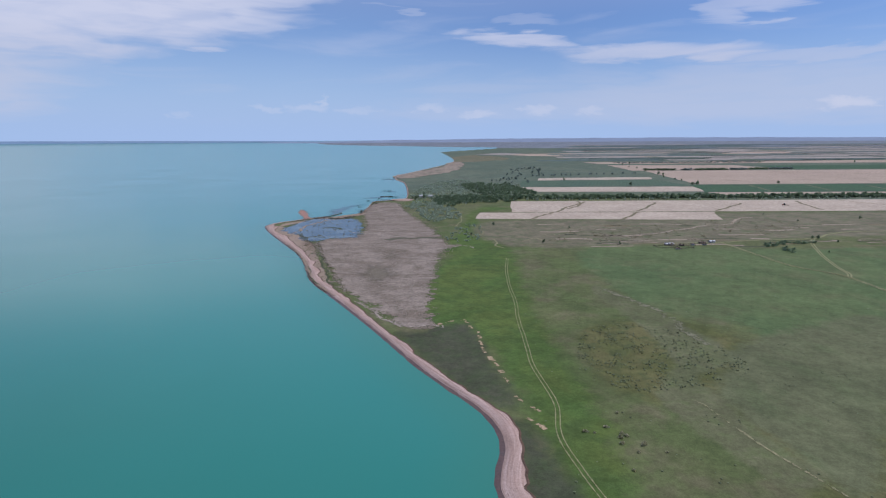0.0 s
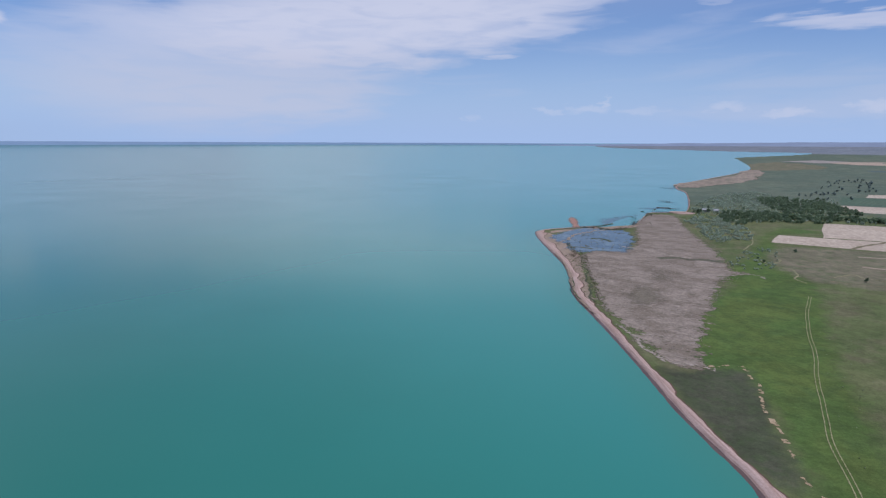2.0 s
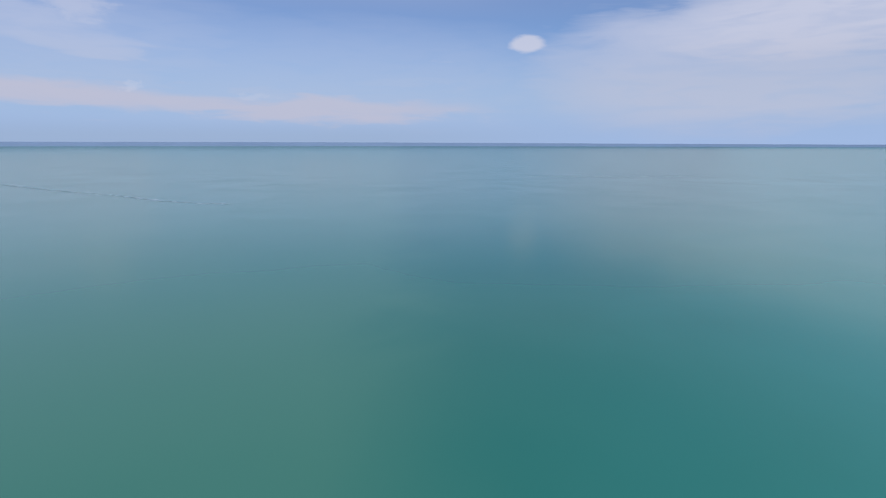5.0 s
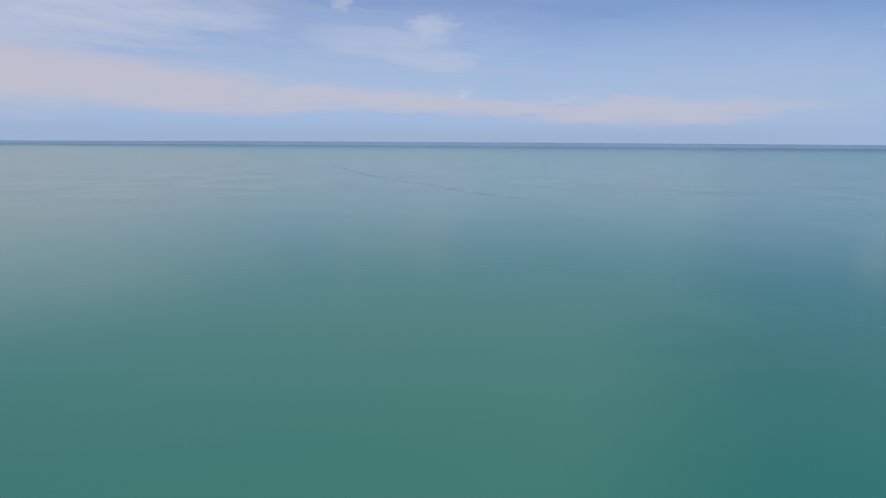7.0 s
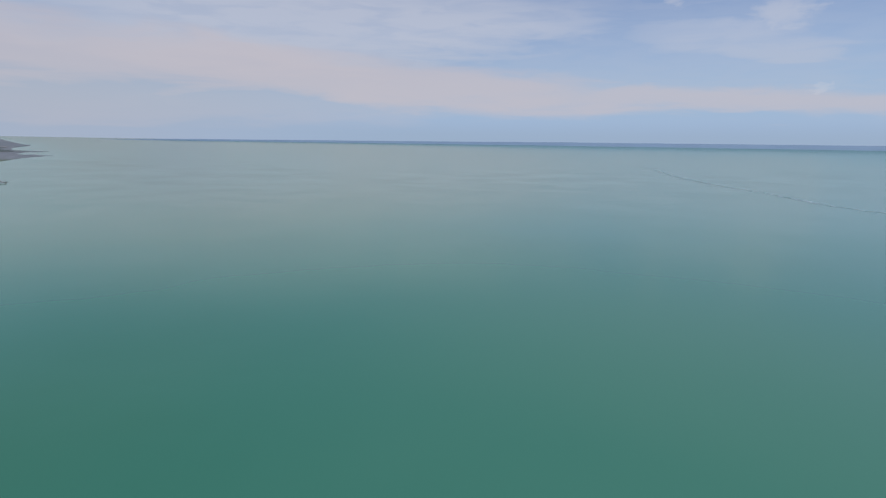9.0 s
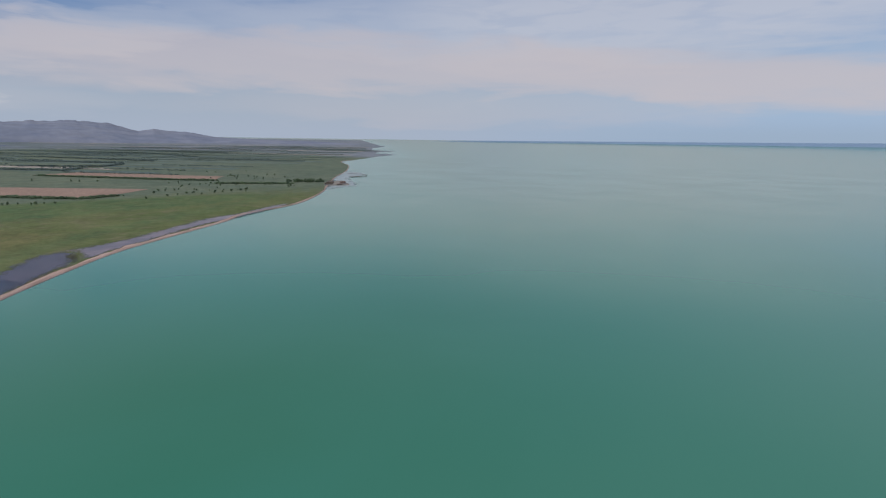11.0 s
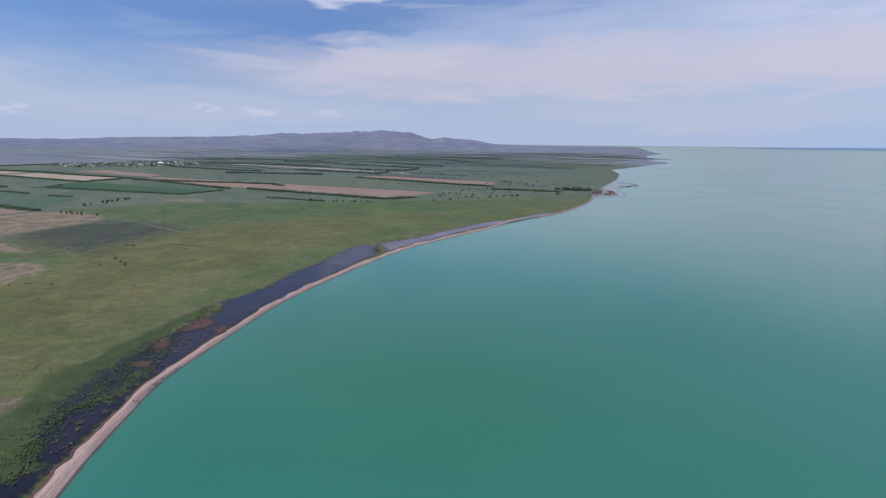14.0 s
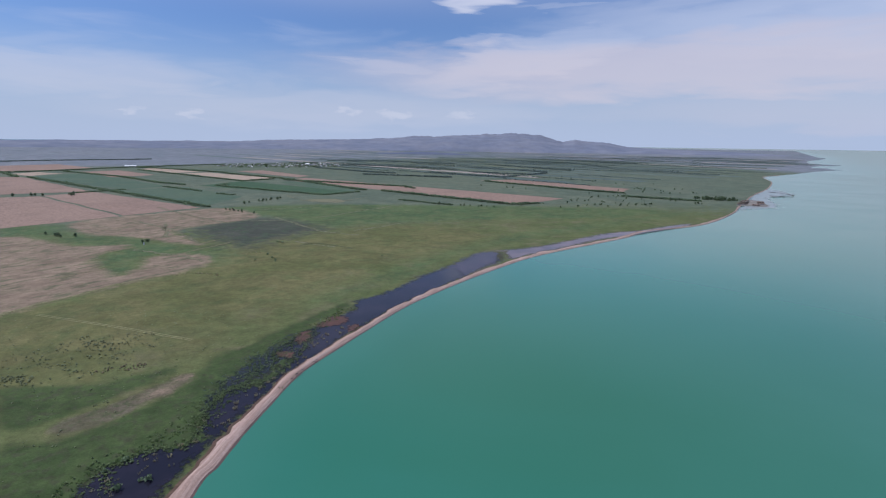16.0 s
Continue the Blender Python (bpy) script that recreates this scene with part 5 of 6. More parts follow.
for i, seg in enumerate(([(651, 1776), (745, 1768)], [(775, 1770), (800, 1772)], [(815, 1772), (920, 1782)], [(940, 1785), (985, 1790)], [(1005, 1800), (1060, 1805)], [(1075, 1806), (1150, 1815)])):
    scatter("tree_row", line_of(seg, 1.6, 4, 13 + i, 0.0), HEDGE, LEAF_FAR if i % 2 else LEAF, "dense row of dark trees between fields", "tree row", (4.5, 7), 13 + i, wide=1.6)
trees(fill([(99, 1324), (177, 1547), (229, 1861), (337, 2017), (300, 1600), (240, 1400), (157, 1180)], 52, 21, 70), (6, 9), 21, "small tree between the fields, greyed by painted haze", LEAF_FAR)
trees(line_of([(236, 1500), (420, 1560), (560, 1580)], 13, 6, 22, 0.2), (6, 9), 22, "small tree between the fields, greyed by painted haze", LEAF_FAR)
trees(line_of([(545, 1165), (560, 1200), (600, 1460), (640, 1740), (700, 2200)], 60, 10, 23, 0.2), (7, 10), 23)
trees([(565, 1212), (745, 1215), (1010, 1214), (760, 2240), (860, 2250), (1300, 2260), (1700, 2270), (410, 1190), (300, 1356), (980, 1010), (870, 1008), (1400, 912)], (8, 12), 24)
shrubs(np.vstack([line_of([(304, 500), (318, 512), (330, 517), (346, 516), (362, 518)], 2.2, 2.5, 25, 0.1), line_of([(306, 478), (312, 488), (320, 490)], 3.5, 2.5, 26, 0.1), [(309, 472), (318, 486)]]), (2.4, 4.4), 25, "rounded green bush of a steppe copse", LEAF_W, "bushes of the steppe copse")
trees([(99, 527), (340, 470), (372, 540), (376, 538), (521, 675), (432, 657), (144, 614), (382, 518), (425, 717), (60, 640), (30, 570), (26, 585), (170, 515)], (3, 5), 26, "small dark tree on the steppe", LEAF)
far_rows = []
rng2 = np.random.RandomState(5)
for i in range(34):
    y0 = 2300 + 6200 * (i / 34) ** 1.3
    x0 = 420 + (y0 - 2300) * 0.3 + rng2.uniform(0, y0 * 0.6)
    far_rows.append(line_of([(x0, y0), (x0 + y0 * rng2.uniform(0.06, 0.3), y0 * 1.005)], 5, 5, 100 + i, 0.05))
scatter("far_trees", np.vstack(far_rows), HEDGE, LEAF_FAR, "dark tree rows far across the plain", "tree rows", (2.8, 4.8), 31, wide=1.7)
shrubs([(61, 171), (60, 169), (62.5, 170), (59, 165), (63, 160), (57, 176), (66, 164), (52, 172), (49, 173), (64, 186), (58, 150), (72, 160)], (0.8, 1.7), 33,
       "dusty grey shrub in short grass", LEAF_S, "shrubs in the grass")
scatter("tussocks", fill([(62, 225), (70, 270), (100, 285), (130, 262), (135, 225), (100, 205), (75, 205)], 900, 34, 9), CUSHION, TUSS, "dark grass tussocks", "tussocks", (0.22, 0.55), 34, wide=1.7)
scatter("tussocks", fill([(30, 150), (45, 280), (60, 480), (180, 500), (330, 380), (220, 200), (120, 120), (60, 110)], 800, 35, 16), CUSHION, TUSS, "scattered dark grass tussocks", "tussocks", (0.18, 0.45), 35, wide=1.7)
scatter("reeds", fill([(-62, 345), (-92, 418), (-126, 536), (-90, 588), (-112, 790), (-60, 885), (-20, 690), (10, 515), (0, 452), (-7, 377), (-8, 311), (-5, 284), (-22, 282), (-42, 308)], 4500, 36, 0), TUFT, STRAW, "dry brown reeds", "reeds", (0.2, 0.45), 36, wide=2.2)
scatter("scrub", line_of([(-62, 345), (-86, 410), (-92, 425), (-112, 490), (-124, 530), (-150, 575), (-160, 605)], 2.6, 2.0, 37, 0.3), BUSH, LEAF_B, "dark scrub along the spit's ridge", "scrub", (0.6, 1.4), 37)
scatter("reeds", np.vstack([line_of([(-165, 672), (-140, 715), (-118, 740), (-92, 800)], 2.2, 3.0, 38, 0.2), fill([(-170, 660), (-125, 700), (-92, 590), (-128, 556)], 90, 39, 12)]), TUFT, LEAF_B, "dark reeds standing in the pond", "reeds", (0.5, 1.0), 38, wide=2.0)

for i, (line, n) in enumerate((([(-119, 792), (-113, 766), (-116, 745)], 1.2), ([(-171, 711), (-150, 704), (-133, 701), (-120, 728)], 1.0), ([(-112, 990), (-91, 985), (-72, 971)], 1.6), ([(-120, 1108), (-101, 1093)], 1.5), ([(-143, 1444), (-107, 1441)], 2.0), ([(-116, 900), (-112, 882), (-104, 870)], 1.6), ([(-128, 842), (-122, 826)], 2.0))):
    scatter("reeds", line_of(line, n, 2.2, 140 + i, 0.1), CUSHION, leaf_mat("dark_water_reeds", (0.045, 0.050, 0.040), (0.085, 0.085, 0.065)) if i == 0 else bpy.data.materials["dark_water_reeds"], "dark reed clumps standing in the shallows", "reeds", (1.0, 2.0), 140 + i, z=0.0, wide=1.3)
for line in ([(663, 1185), (631, 1050)], [(788, 1187), (748, 1051)], [(910, 1178), (874, 1077)]):
    ribbon("dirt_road", line, 9.0, FADED, lift=0.6, wander=0.5, label="pale track across a dark green crop", category="dirt road", kind="structure")

# south shore
for i, (line, size) in enumerate((([(1764, -745), (1266, -647), (767, -556)], (5, 8)), ([(1150, -1108), (744, -1120), (700, -1085)], (6, 9)), ([(720, -985), (366, -890), (330, -935)], (6, 9)),
                                  ([(230, -1188), (71, -1173)], (6, 9)), ([(1118, -858), (758, -828), (747, -928)], (4, 7)), ([(2112, -820), (1790, -729)], (5, 8)), ([(2057, -807), (2065, -988), (2123, -1204), (2145, -1727)], (6, 9)), ([(1178, -550), (1180, -665)], (4, 6)), ([(2003, -957), (1579, -906), (1299, -832), (1201, -827)], (5, 8)), ([(2140, -1283), (1766, -1277), (1563, -1250)], (6, 9)), ([(577, -836), (537, -835), (496, -823), (451, -817)], (3, 6)),
                                  ([(1943, -1174), (1453, -1061), (1199, -1004), (1204, -1122)], (5, 8)), ([(674, -1440), (357, -1300), (244, -1270)], (6, 9)), ([(1187, -766), (1019, -738)], (4, 6)), ([(1535, -1227), (1189, -1148), (820, -993), (760, -975)], (6, 9)), ([(1151, -909), (1118, -858)], (4, 7)), ([(952, -723), (903, -718)], (4, 6)))):
    scatter("shelterbelt", np.vstack([line_of(line, 1.3, 2.2, 50 + i, 0.02), line_of(line, 2.6, 4.0, 70 + i, 0.2)]), HEDGE, LEAF_W, "dense dark shelterbelt along a field", "shelterbelt", (size[0] * 0.32, size[1] * 0.5), 50 + i, wide=1.7)
trees(line_of([(700, -268), (640, -284)], 7, 3, 41, 0.1), (4.5, 7), 41, "dark round tree on dry steppe", LEAF)
trees([(545, -300), (546, -306)], (5, 7), 42, "lone dark tree beside a white post", LEAF)
trees(line_of([(754, -616), (765, -677), (771, -725)], 8, 3, 43, 0.15), (5, 8), 43, "dark tree in a broken row", LEAF)
trees(line_of([(720, -550), (651, -536), (641, -543)], 7, 3, 44, 0.1), (4, 7), 44, "dark tree in a broken row", LEAF)
trees(line_of([(1180, -560), (1120, -520), (1190, -480), (1215, -420)], 14, 6, 45, 0.2), (6, 9), 45)
trees(fill([(330, -900), (330, -1010), (240, -1180), (90, -1180), (60, -1060), (180, -980)], 40, 46, 50), (3.6, 6), 46)
trees(fill([(300, -1180), (220, -1240), (100, -1260), (60, -1330), (120, -1480), (260, -1440)], 18, 47, 40), (4, 6.5), 47)
trees(line_of([(489, -808), (455, -813), (426, -816), (397, -818), (374, -834)], 8, 4, 48, 0.15), (4, 7), 48, "dark tree in a broken row", LEAF)
trees([(274, -888), (287, -974), (291, -1015), (282, -1022), (269, -1031), (252, -921), (243, -946), (225, -979), (207, -954), (192, -983), (180, -991), (170, -1030), (156, -1028), (269, -1143), (252, -1157), (230, -1131), (303, -1197), (322, -1200), (524, -1250), (505, -1242), (470, -1240), (604, -1267),
       (592, -1802), (552, -1808), (500, -1743), (425, -1605), (401, -1625), (394, -1746), (324, -1586), (300, -1576), (239, -1436), (228, -1485), (225, -1410), (228, -1636)], (3.8, 6.5), 81, "small dark tree on the southern plain", LEAF)
for i, line in enumerate(([(1594, -1744), (1208, -1618), (1112, -1617)], [(1750, -2101), (1301, -2103), (1087, -2009)], [(2162, -2462), (1938, -2695), (1436, -2662)], [(1162, -1488), (833, -1533)], [(1054, -1764), (702, -1648), (701, -1749)], [(930, -1881), (688, -1872), (679, -2021)],
                          [(1114, -2299), (704, -2096)], [(1231, -2689), (651, -2298)], [(1458, -3445), (1016, -3410), (618, -2822)], [(1561, -4083), (591, -3564)], [(1680, -5009), (960, -4978)])):
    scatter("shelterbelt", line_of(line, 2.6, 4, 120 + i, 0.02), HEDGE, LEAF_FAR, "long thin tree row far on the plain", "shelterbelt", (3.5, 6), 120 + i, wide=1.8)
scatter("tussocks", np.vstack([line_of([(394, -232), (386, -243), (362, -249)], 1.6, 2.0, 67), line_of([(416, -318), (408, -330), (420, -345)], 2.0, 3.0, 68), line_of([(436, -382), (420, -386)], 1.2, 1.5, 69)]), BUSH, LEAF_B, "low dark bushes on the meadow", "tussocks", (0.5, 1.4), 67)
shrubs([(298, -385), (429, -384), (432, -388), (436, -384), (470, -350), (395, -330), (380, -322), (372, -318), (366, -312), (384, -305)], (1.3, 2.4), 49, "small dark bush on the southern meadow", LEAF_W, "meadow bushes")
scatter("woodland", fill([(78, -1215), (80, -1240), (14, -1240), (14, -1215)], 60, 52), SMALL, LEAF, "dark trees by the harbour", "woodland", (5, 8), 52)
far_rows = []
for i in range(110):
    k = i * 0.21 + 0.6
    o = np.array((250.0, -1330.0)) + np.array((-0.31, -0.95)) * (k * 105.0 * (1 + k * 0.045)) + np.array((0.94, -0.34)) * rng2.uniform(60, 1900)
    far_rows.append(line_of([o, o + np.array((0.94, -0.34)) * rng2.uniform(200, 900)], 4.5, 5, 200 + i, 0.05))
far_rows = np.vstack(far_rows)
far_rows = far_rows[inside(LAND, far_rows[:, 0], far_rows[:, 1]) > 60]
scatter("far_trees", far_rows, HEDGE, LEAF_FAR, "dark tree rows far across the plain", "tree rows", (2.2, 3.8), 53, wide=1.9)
scatter("shelterbelt", line_of([(3000, -1000), (3040, -1192), (3056, -1411), (2962, -1889)], 3, 5, 90, 0.0), HEDGE, LEAF_FAR, "long dark shelterbelt far on the plain", "shelterbelt", (4, 6), 90, wide=2.2)
scatter("tussocks", fill([(255, -70), (305, -70), (300, -130), (262, -128)], 260, 54, 9), CUSHION, TUSS, "low dull green bushes on the meadow", "tussocks", (0.3, 0.8), 54, wide=1.4)
scatter("tussocks", np.vstack([fill([(309, -114), (280, -119), (273, -108), (289, -104)], 70, 63), fill([(287, -62), (276, -73), (266, -67), (278, -58)], 60, 64)]), CUSHION, TUSS, "low dull green bushes on the meadow", "tussocks", (0.35, 0.9), 63, wide=1.4)
scatter("tussocks", fill([(258, -92), (246, -108), (240, -104), (252, -90)], 60, 65), CUSHION, leaf_mat("red_brown_bush", (0.11, 0.075, 0.055), (0.17, 0.12, 0.085), 0.1), "low reddish-brown bushes on the meadow", "tussocks", (0.3, 0.7), 65, wide=1.4)
scatter("marsh_plants", np.vstack([line_of([(158, -41), (173, -48), (169, -57), (170, -63), (162, -70), (166, -79), (175, -85), (181, -97), (186, -111), (178, -124), (183, -143), (203, -185)], 0.22, 1.5, 66, 0.1), line_of([(170, -36), (176, -50), (171, -66), (186, -92), (190, -112), (184, -126)], 0.5, 3.2, 166, 0.2),
                                   fill([(170, -80), (182, -96), (192, -120), (206, -160), (200, -165), (186, -140), (176, -108), (166, -88)], 380, 167, 7)]), CUSHION, leaf_mat("dark_marsh_leaves", (0.075, 0.115, 0.046), (0.120, 0.165, 0.072), 0.1), "low dark green marsh plants beside the lagoon", "marsh plants", (0.3, 0.75), 66, wide=1.3)
scatter("tussocks", fill([(190, 10), (215, -110), (240, -180), (330, -160), (390, -60), (330, 40)], 700, 55, 14), CUSHION, TUSS, "scattered low grass tussocks", "tussocks", (0.2, 0.5), 55, wide=1.7)
edge_line = [(160, -8), (174, -44), (172, -72), (176, -92), (186, -122), (197, -140), (205, -178), (218, -232)]
scatter("reeds", line_of(edge_line, 0.45, 2.6, 56, 0.0), TUFT, leaf_mat("green_reeds", (0.09, 0.15, 0.06), (0.16, 0.22, 0.095)), "green reeds along the lagoon", "reeds", (0.4, 0.8), 56, wide=1.6)
scatter("reeds", line_of([(158, -30), (160, -60), (166, -90), (176, -124), (190, -160), (200, -200)], 2.0, 3.0, 57, 0.0), TUFT, LEAF_B, "sparse brown reeds standing in dark water", "reeds", (0.5, 1.2), 57, wide=1.5)
shrubs([(154, -51), (156, -50), (170, -54), (158, -43), (171, -47)], (1.4, 2.6), 58, "green willow bush standing in the lagoon", LEAF_W, "lagoon bushes")

# ---------------- buildings, harbour, machines ----------------


def part(name, bm, mat, parent, label=""):
    me = bpy.data.meshes.new(name)
    bm.to_mesh(me)
    bm.free()
    me.materials.append(mat)
    ob = new(name, me)
    ob.parent = parent
    if label:
        ob["label"] = label
    return ob


def box(bm, x0, x1, y0, y1, z0, z1, bevel=0.0):
    m = Matrix.Translation(((x0 + x1) / 2, (y0 + y1) / 2, (z0 + z1) / 2)) @ Matrix.Diagonal((x1 - x0, y1 - y0, z1 - z0, 1))
    got = bmesh.ops.create_cube(bm, size=1, matrix=m)
    if bevel:
        es = list({e for v in got["verts"] for e in v.link_edges})
        bmesh.ops.bevel(bm, geom=es, offset=bevel, segments=1, affect="EDGES")
    return bm


def gable(bm, x0, x1, y0, y1, z, h, eave=0.5):
    """A pitched roof with thickness, ridge along x."""
    ym = (y0 + y1) / 2
    prof = [(y0 - eave, z - 0.15), (ym, z + h), (y1 + eave, z - 0.15), (y1 + eave, z + 0.05), (ym, z + h + 0.22), (y0 - eave, z + 0.05)]
    ends = [[bm.verts.new((x, a, b)) for a, b in prof] for x in (x0 - eave, x1 + eave)]
    for i in range(6):
        j = (i + 1) % 6
        bm.faces.new((ends[0][i], ends[0][j], ends[1][j], ends[1][i]))
    for e in ends:
        bm.faces.new((e[0], e[1], e[4], e[5]))
        bm.faces.new((e[1], e[2], e[3], e[4]))
    bmesh.ops.recalc_face_normals(bm, faces=bm.faces)
    return bm


def walls(bm, x0, x1, y0, y1, h, rise):
    """Four walls with gable ends."""
    ym = (y0 + y1) / 2
    ends = [[bm.verts.new((x, a, b)) for a, b in ((y0, 0), (y1, 0), (y1, h), (ym, h + rise), (y0, h))] for x in (x0, x1)]
    for i in range(5):
        j = (i + 1) % 5
        bm.faces.new((ends[0][i], ends[0][j], ends[1][j], ends[1][i]))
    for e in ends:
        bm.faces.new(e)
    bmesh.ops.recalc_face_normals(bm, faces=bm.faces)
    return bm


GLASS = plain("dark_window_glass", (0.03, 0.035, 0.04), 0.1, 0.1, 1.0, spec=0.5)


def house(label, group, length=11.0, depth=8.0, h=3.0, rise=2.2, wall=PLASTER, roof=ROOF_G, windows=2):
    base = tagged(new("house"), label, "house", group)
    part("wall", walls(bmesh.new(), -length / 2, length / 2, -depth / 2, depth / 2, h, rise), wall, base)
    part("roof", gable(bmesh.new(), -length / 2, length / 2, -depth / 2, depth / 2, h, rise), roof, base)
    for i in range(windows):
        x = (i + 0.5) / windows * length - length / 2
        for s in (-1, 1):
            y0 = s * depth / 2
            part("window", box(bmesh.new(), x - 0.6, x + 0.6, min(y0, y0 + s * 0.05), max(y0, y0 + s * 0.05), 1.0, 2.3), GLASS, base)
    return base


def put(ob, x, y, turn=0.0, z=0.6):
    p, k = spot(x, y, z)
    ob.matrix_basis = Matrix.LocRotScale(p, Euler((0, 0, radians(turn))), (k, k, k))
    return ob


def copies(ob, places):
    """places: x, y, turn; the first is the thing itself."""
    put(ob, *places[0])
    for q in places[1:]:
        p, k = spot(q[0], q[1], 0.6)
        keep = ob.matrix_basis.copy()
        ob.matrix_basis = Matrix.Identity(4)
        copy_thing(ob, Matrix.LocRotScale(p, Euler((0, 0, radians(q[2]))), (k, k, k)))
        ob.matrix_basis = keep


vill = fill([(2112, -1663), (2079, -1930), (2072, -2210), (1747, -2074), (1590, -1842), (1676, -1667), (1888, -1528)], 170, 61)
rv = random.Random(3)
vill = [(a, b, rv.choice((-17, 73)) + rv.uniform(-5, 5)) for a, b in vill]
copies(house("small whitewashed village house with a grey roof", "village houses", 7.5, 5.6, 2.4, 1.4, windows=2), vill[:100])
copies(house("small whitewashed village house with a white roof", "village houses", 6.5, 5, 2.4, 1.3, PLASTER, METAL_W), vill[100:140])
copies(house("small village house with a red-brown roof", "village houses", 7.5, 5.5, 2.4, 1.5, PLASTER, ROOF_R), vill[140:])
scatter("village_trees", fill([(2112, -1663), (2079, -1930), (2072, -2210), (1747, -2074), (1590, -1842), (1676, -1667), (1888, -1528)], 460, 62), SMALL, LEAF, "dark garden trees among the village houses", "trees", (4, 7), 62)
put(house("long white village hall with a metal roof", "village houses", 36, 14, 7, 3, PLASTER, METAL_W, 6), 1790, -1900, -17)
put(house("long white barn with a metal roof", "farm buildings", 40, 14, 5, 3, PLASTER, METAL_W, 6), 2140, -1270, 60)
put(house("small white farmhouse at the field's edge", "farm buildings", 14, 9, 3.5, 2.5), 1205, -440, -10)
# shore settlement in the north
put(house("white lakeside house with a pale metal roof", "lakeside houses", 11, 7, 3, 2, PLASTER, ROOF_G, 4), -36, 962, 8)
put(house("small white lakeside house", "lakeside houses", 7, 6, 3, 2, PLASTER, ROOF_G), -22, 960, 15)
put(house("low farm shed with a dark roof", "steppe farm", 8, 3.5, 1.3, 0.5, STONE, ROOF_G, 2), 216, 512, 12)
put(house("low farm shed with a pale roof", "steppe farm", 4, 3, 1.3, 0.5, STONE, TIMBER, 1), 226, 507, 100)
put(house("small farmhouse with a pale roof", "steppe farm", 5, 3.5, 1.5, 0.6, PLASTER, ROOF_G, 1), 262, 523, 10)
put(house("low farm shed with a dark roof", "steppe farm", 6, 3, 1.2, 0.5, STONE, TIMBER, 1), 251, 519, 8)


def pen(label):
    """A livestock pen of posts and rails."""
    base = tagged(new("pen"), label, "pen", "steppe farm")
    for a, b in (((-9, -6), (9, -6)), ((9, -6), (9, 6)), ((9, 6), (-9, 6)), ((-9, 6), (-9, -6))):
        n = int(math.dist(a, b) / 3)
        for i in range(n):
            x, y = a[0] + (b[0] - a[0]) * i / n, a[1] + (b[1] - a[1]) * i / n
            part("post", box(bmesh.new(), x - 0.09, x + 0.09, y - 0.09, y + 0.09, 0, 1.4), TIMBER, base)
        for z in (0.6, 1.15):
            part("rail", box(bmesh.new(), min(a[0], b[0]) - 0.05, max(a[0], b[0]) + 0.05, min(a[1], b[1]) - 0.05, max(a[1], b[1]) + 0.05, z, z + 0.14), TIMBER, base)
    return base


put(pen("weathered timber livestock pen"), 222, 498, 12)
put(pen("weathered timber livestock pen"), 208, 500, 4)
for a, b, c in ((218, 511, 20), (238, 510, 80), (216, 491, 5), (249, 510, 95)):
    put(house("ruined low mud-brick hut", "steppe farm", 3.5, 2.6, 1.2, 0.4, PLASTER, TIMBER, 1), a, b, c)


def jetty(label, length, posts, width=2.4):
    base = tagged(new("jetty"), label, "jetty")
    for i in range(posts):
        x = i / (posts - 1) * length
        for s in (-1, 1):
            bm = bmesh.new()
            bmesh.ops.create_cone(bm, cap_ends=True, segments=8, radius1=0.2, radius2=0.17, depth=4.4, matrix=Matrix.Translation((x, s * width / 2, 0.2)))
            part("post", bm, TIMBER, base)
    n = int(length / 1.2)
    for i in range(n):
        part("plank", box(bmesh.new(), i * length / n, (i + 0.94) * length / n, -width / 2 - 0.2, width / 2 + 0.2, 1.35, 1.5), TIMBER, base)
    return base


def boat(label):
    """A small open boat."""
    base = tagged(new("boat"), label, "boat", "moored boats")
    bm = bmesh.new()
    ringz = []
    for x, w, z in ((-2.4, 0.75, 0.0), (-1.2, 0.95, -0.05), (0.4, 0.95, -0.05), (1.7, 0.6, 0.05), (2.6, 0.06, 0.25)):
        ringz.append([bm.verts.new(p) for p in ((x, -w, 0.65 + max(z, 0)), (x, -w * 0.6, z - 0.15), (x, w * 0.6, z - 0.15), (x, w, 0.65 + max(z, 0)))])
    for a, b in zip(ringz[:-1], ringz[1:]):
        for i in range(3):
            bm.faces.new((a[i], a[i + 1], b[i + 1], b[i]))
    bm.faces.new(ringz[0])
    bmesh.ops.solidify(bm, geom=bm.faces[:], thickness=0.08)
    part("hull", bm, TIMBER, base)
    for x in (-1.2, 0.5):
        part("bench", box(bmesh.new(), x - 0.15, x + 0.15, -0.8, 0.8, 0.35, 0.42), TIMBER, base)
    return base


put(jetty("dark timber jetty at the shore settlement", 22, 8, 1.6), -112, 926, 5, 0.0)
b0 = boat("dark wooden rowing boat moored in the shallows")
for i, (x, y, a) in enumerate([(-105, 907, 30), (-99, 913, 80), (-93, 912, 70), (-87, 915, 10), (-80, 912, 100), (-75, 921, 140), (-126, 918, 20), (-112, 960, 60), (-96, 918, 120), (-84, 919, 45)]):
    put(b0 if i == 0 else copy_thing(b0, Matrix()), x, y, a, 0.1)
patch("landing", [(-82, 926), (-62, 916), (-54, 930), (-66, 940), (-80, 936)], SAND, "pale sandy landing place", "landing", 0.5, 2, 4)
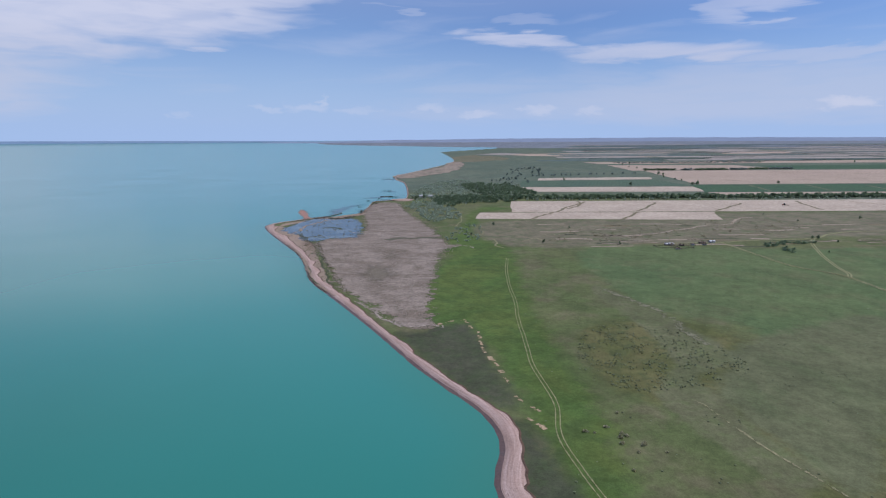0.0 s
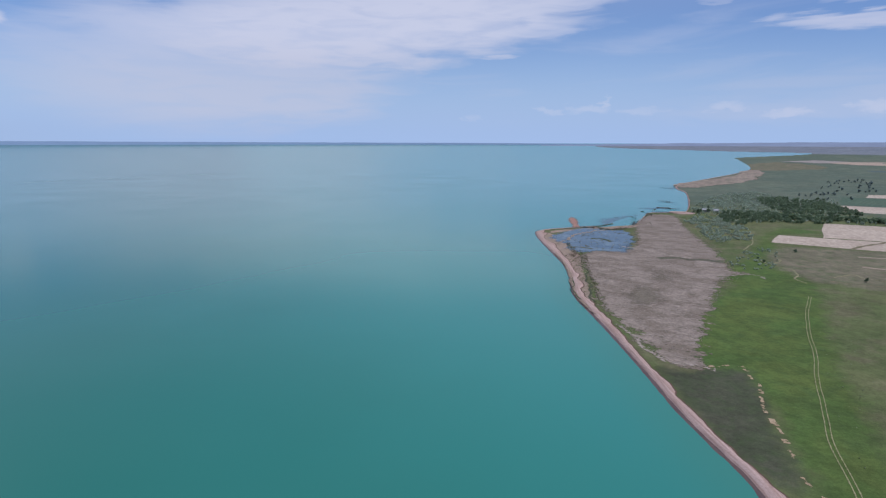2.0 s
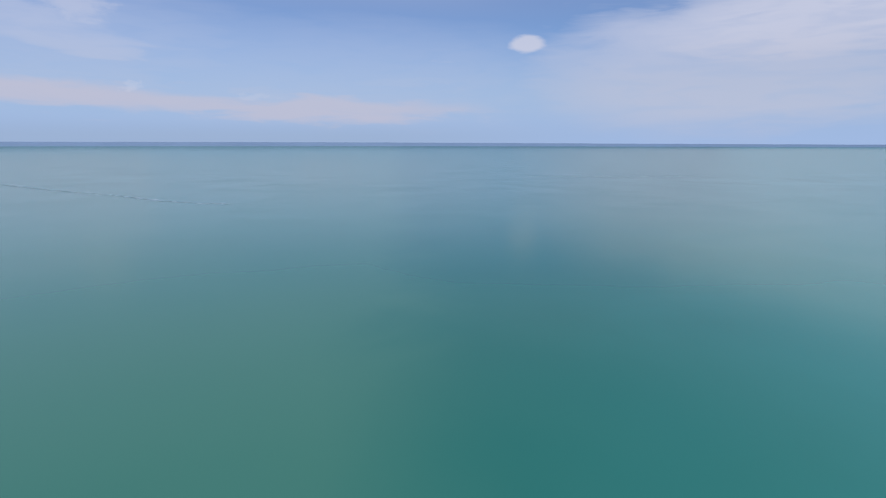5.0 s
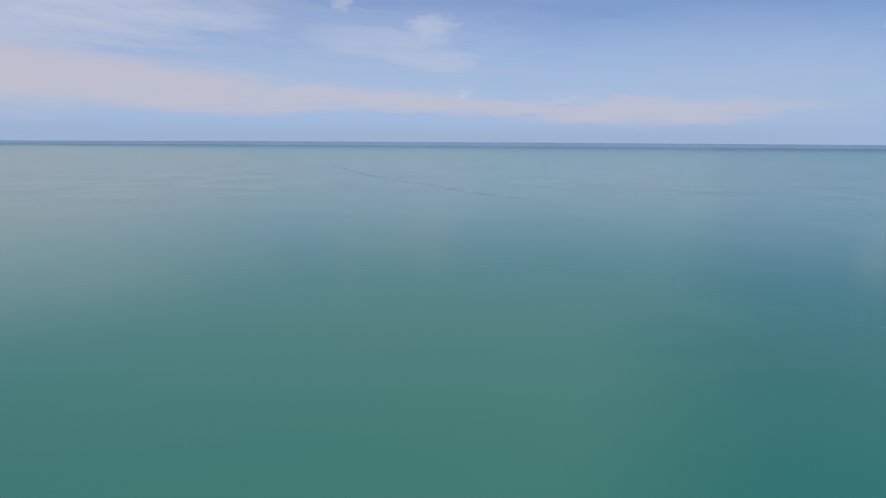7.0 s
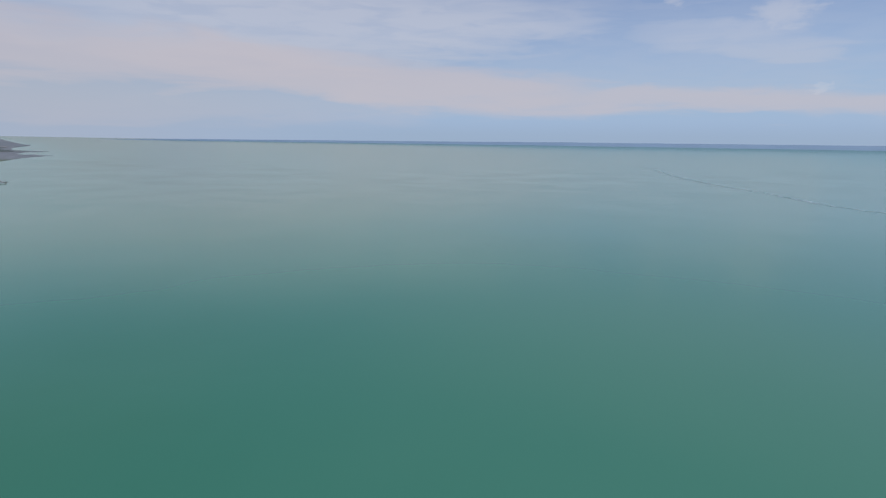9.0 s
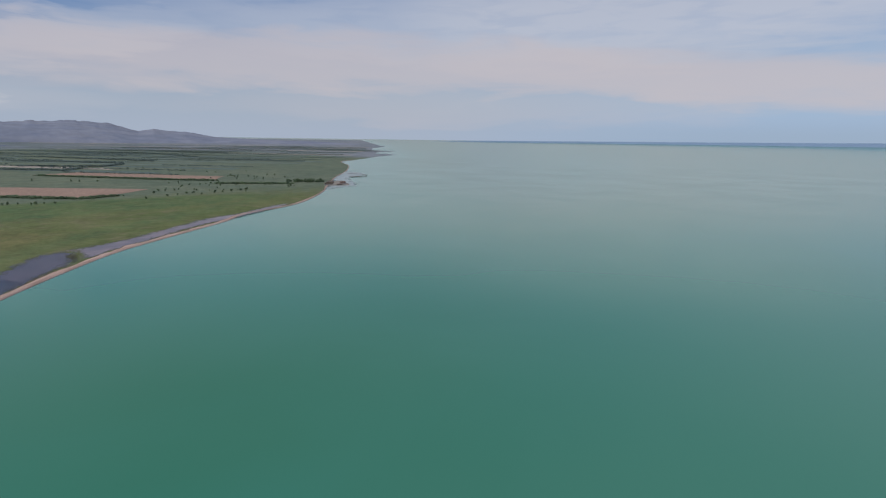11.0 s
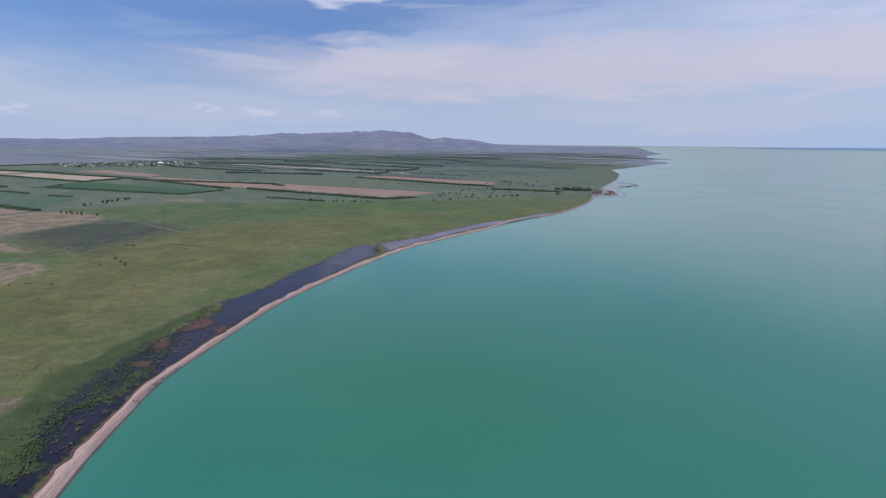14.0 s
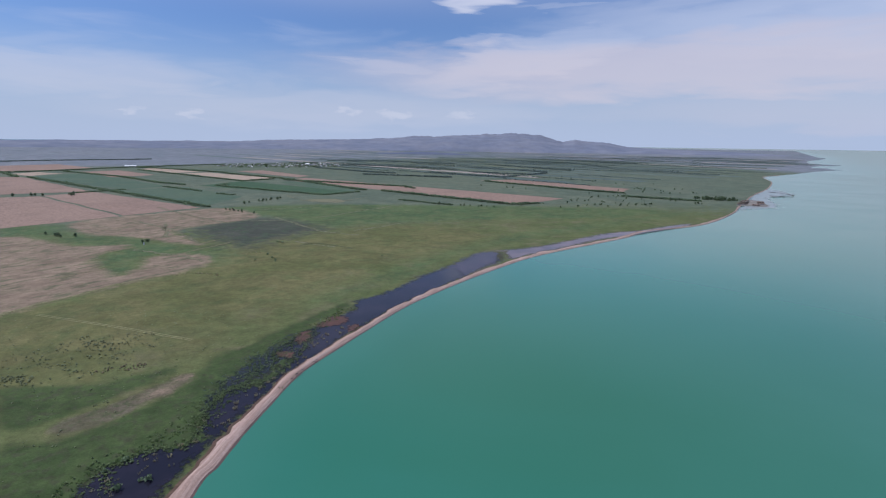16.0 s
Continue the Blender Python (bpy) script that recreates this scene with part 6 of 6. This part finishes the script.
# harbour in the south
patch("shallows", [(16, -950), (10, -1010), (-20, -1070), (-62, -1125), (-72, -1200), (-60, -1290), (-70, -1400), (-112, -1480), (-112, -1540), (-80, -1640), (-40, -1640), (-30, -1560), (-10, -1400), (-4, -1270), (4, -1130), (22, -990)], SHALLOW, "pale milky shallows off the harbour", "shallows", 0.2, 6, 30, z=0.03)
patch("quay_ground", [(16, -1138), (-30, -1134), (-48, -1150), (-44, -1200), (-36, -1268), (12, -1250)], QUAY, "low sandy harbour ground on the lake", "harbour ground", 0.55, 3, 6, z=0.4)
for i, (x, y, a, L) in enumerate([(-2, -1150, 3, 16), (-26, -1152, -4, 12), (-4, -1176, 2, 18), (-34, -1180, 6, 12), (-6, -1204, 0, 16), (-34, -1216, 4, 12), (-8, -1236, -3, 14)]):
    put(house("low harbour shed with a rusty brown roof", "harbour sheds", L, 5, 1.6, 0.6, PLASTER if i % 3 == 0 else STONE, ROOF_R if i % 2 else TIMBER, 3), x, y, a)


def mole(points, label):
    """A rubble breakwater: heaped stones along a line."""
    base = tagged(new("breakwater"), label, "breakwater")
    r = random.Random(len(points) + int(points[0][0]))
    p = curve(points, step=12)
    for i, (x, y) in enumerate(p):
        bm = bmesh.new()
        bmesh.ops.create_icosphere(bm, subdivisions=1, radius=1.0)
        for v in bm.verts:
            v.co *= r.uniform(0.75, 1.2)
        ob = part("stone", bm, STONE, base)
        ob.matrix_basis = Matrix.LocRotScale(spot(x + r.uniform(-.5, .5), y + r.uniform(-.5, .5), 0.3)[0], Euler((r.uniform(0, 3), 0, r.uniform(0, 6))), (r.uniform(0.9, 2.0), r.uniform(0.8, 1.4), r.uniform(0.5, 0.9)))
    return base


mole([(-56, -1419), (-78, -1421), (-100, -1419)], "low dark rubble breakwater in the shallows")
mole([(-58, -1540), (-80, -1528), (-98, -1490), (-105, -1456)], "low dark rubble breakwater in the shallows")
mole([(-60, -1390), (-84, -1400)], "low dark rubble breakwater in the shallows")
for pts in ([(-112, 985), (-98, 988), (-90, 984)], [(-180, 700), (-168, 712), (-150, 735), (-142, 760)]):
    mole(pts, "low dark stone bar in the shallows")


def tractor(label):
    base = tagged(new("tractor"), label, "tractor")
    part("body", box(box(bmesh.new(), -0.6, 2.4, -0.5, 0.5, 0.9, 1.8, 0.1), 2.2, 2.6, -0.35, 0.35, 0.8, 1.4, 0.05), RUST, base)
    part("cab", box(bmesh.new(), -1.3, 0.3, -0.8, 0.8, 1.3, 3.0, 0.12), GLASS, base)
    for x, r, w in ((-0.9, 0.95, 0.5), (1.9, 0.6, 0.35)):
        for s in (-1, 1):
            bm = bmesh.new()
            bmesh.ops.create_cone(bm, cap_ends=True, segments=18, radius1=r, radius2=r, depth=w, matrix=Matrix.Translation((x, s * 1.0, r)) @ Matrix.Rotation(radians(90), 4, "X"))
            part("wheel", bm, TYRE, base)
    part("harrow", box(box(bmesh.new(), -5.5, -3.2, -4.5, 4.5, 0.4, 0.8, 0.08), -3.2, -1.2, -0.15, 0.15, 0.6, 0.85), TIMBER, base, "dark steel harrow")
    return base


put(tractor("red tractor drawing a harrow on a pale field"), 515, 820, 180)


def post(label):
    base = tagged(new("post"), label, "post")
    part("shaft", box(bmesh.new(), -0.35, 0.35, -0.35, 0.35, 0, 2.2, 0.05), METAL_W, base)
    part("cap", box(bmesh.new(), -0.5, 0.5, -0.5, 0.5, 2.2, 2.5, 0.08), METAL_W, base)
    return base


put(post("white concrete marker post by a lone tree"), 540, -298)
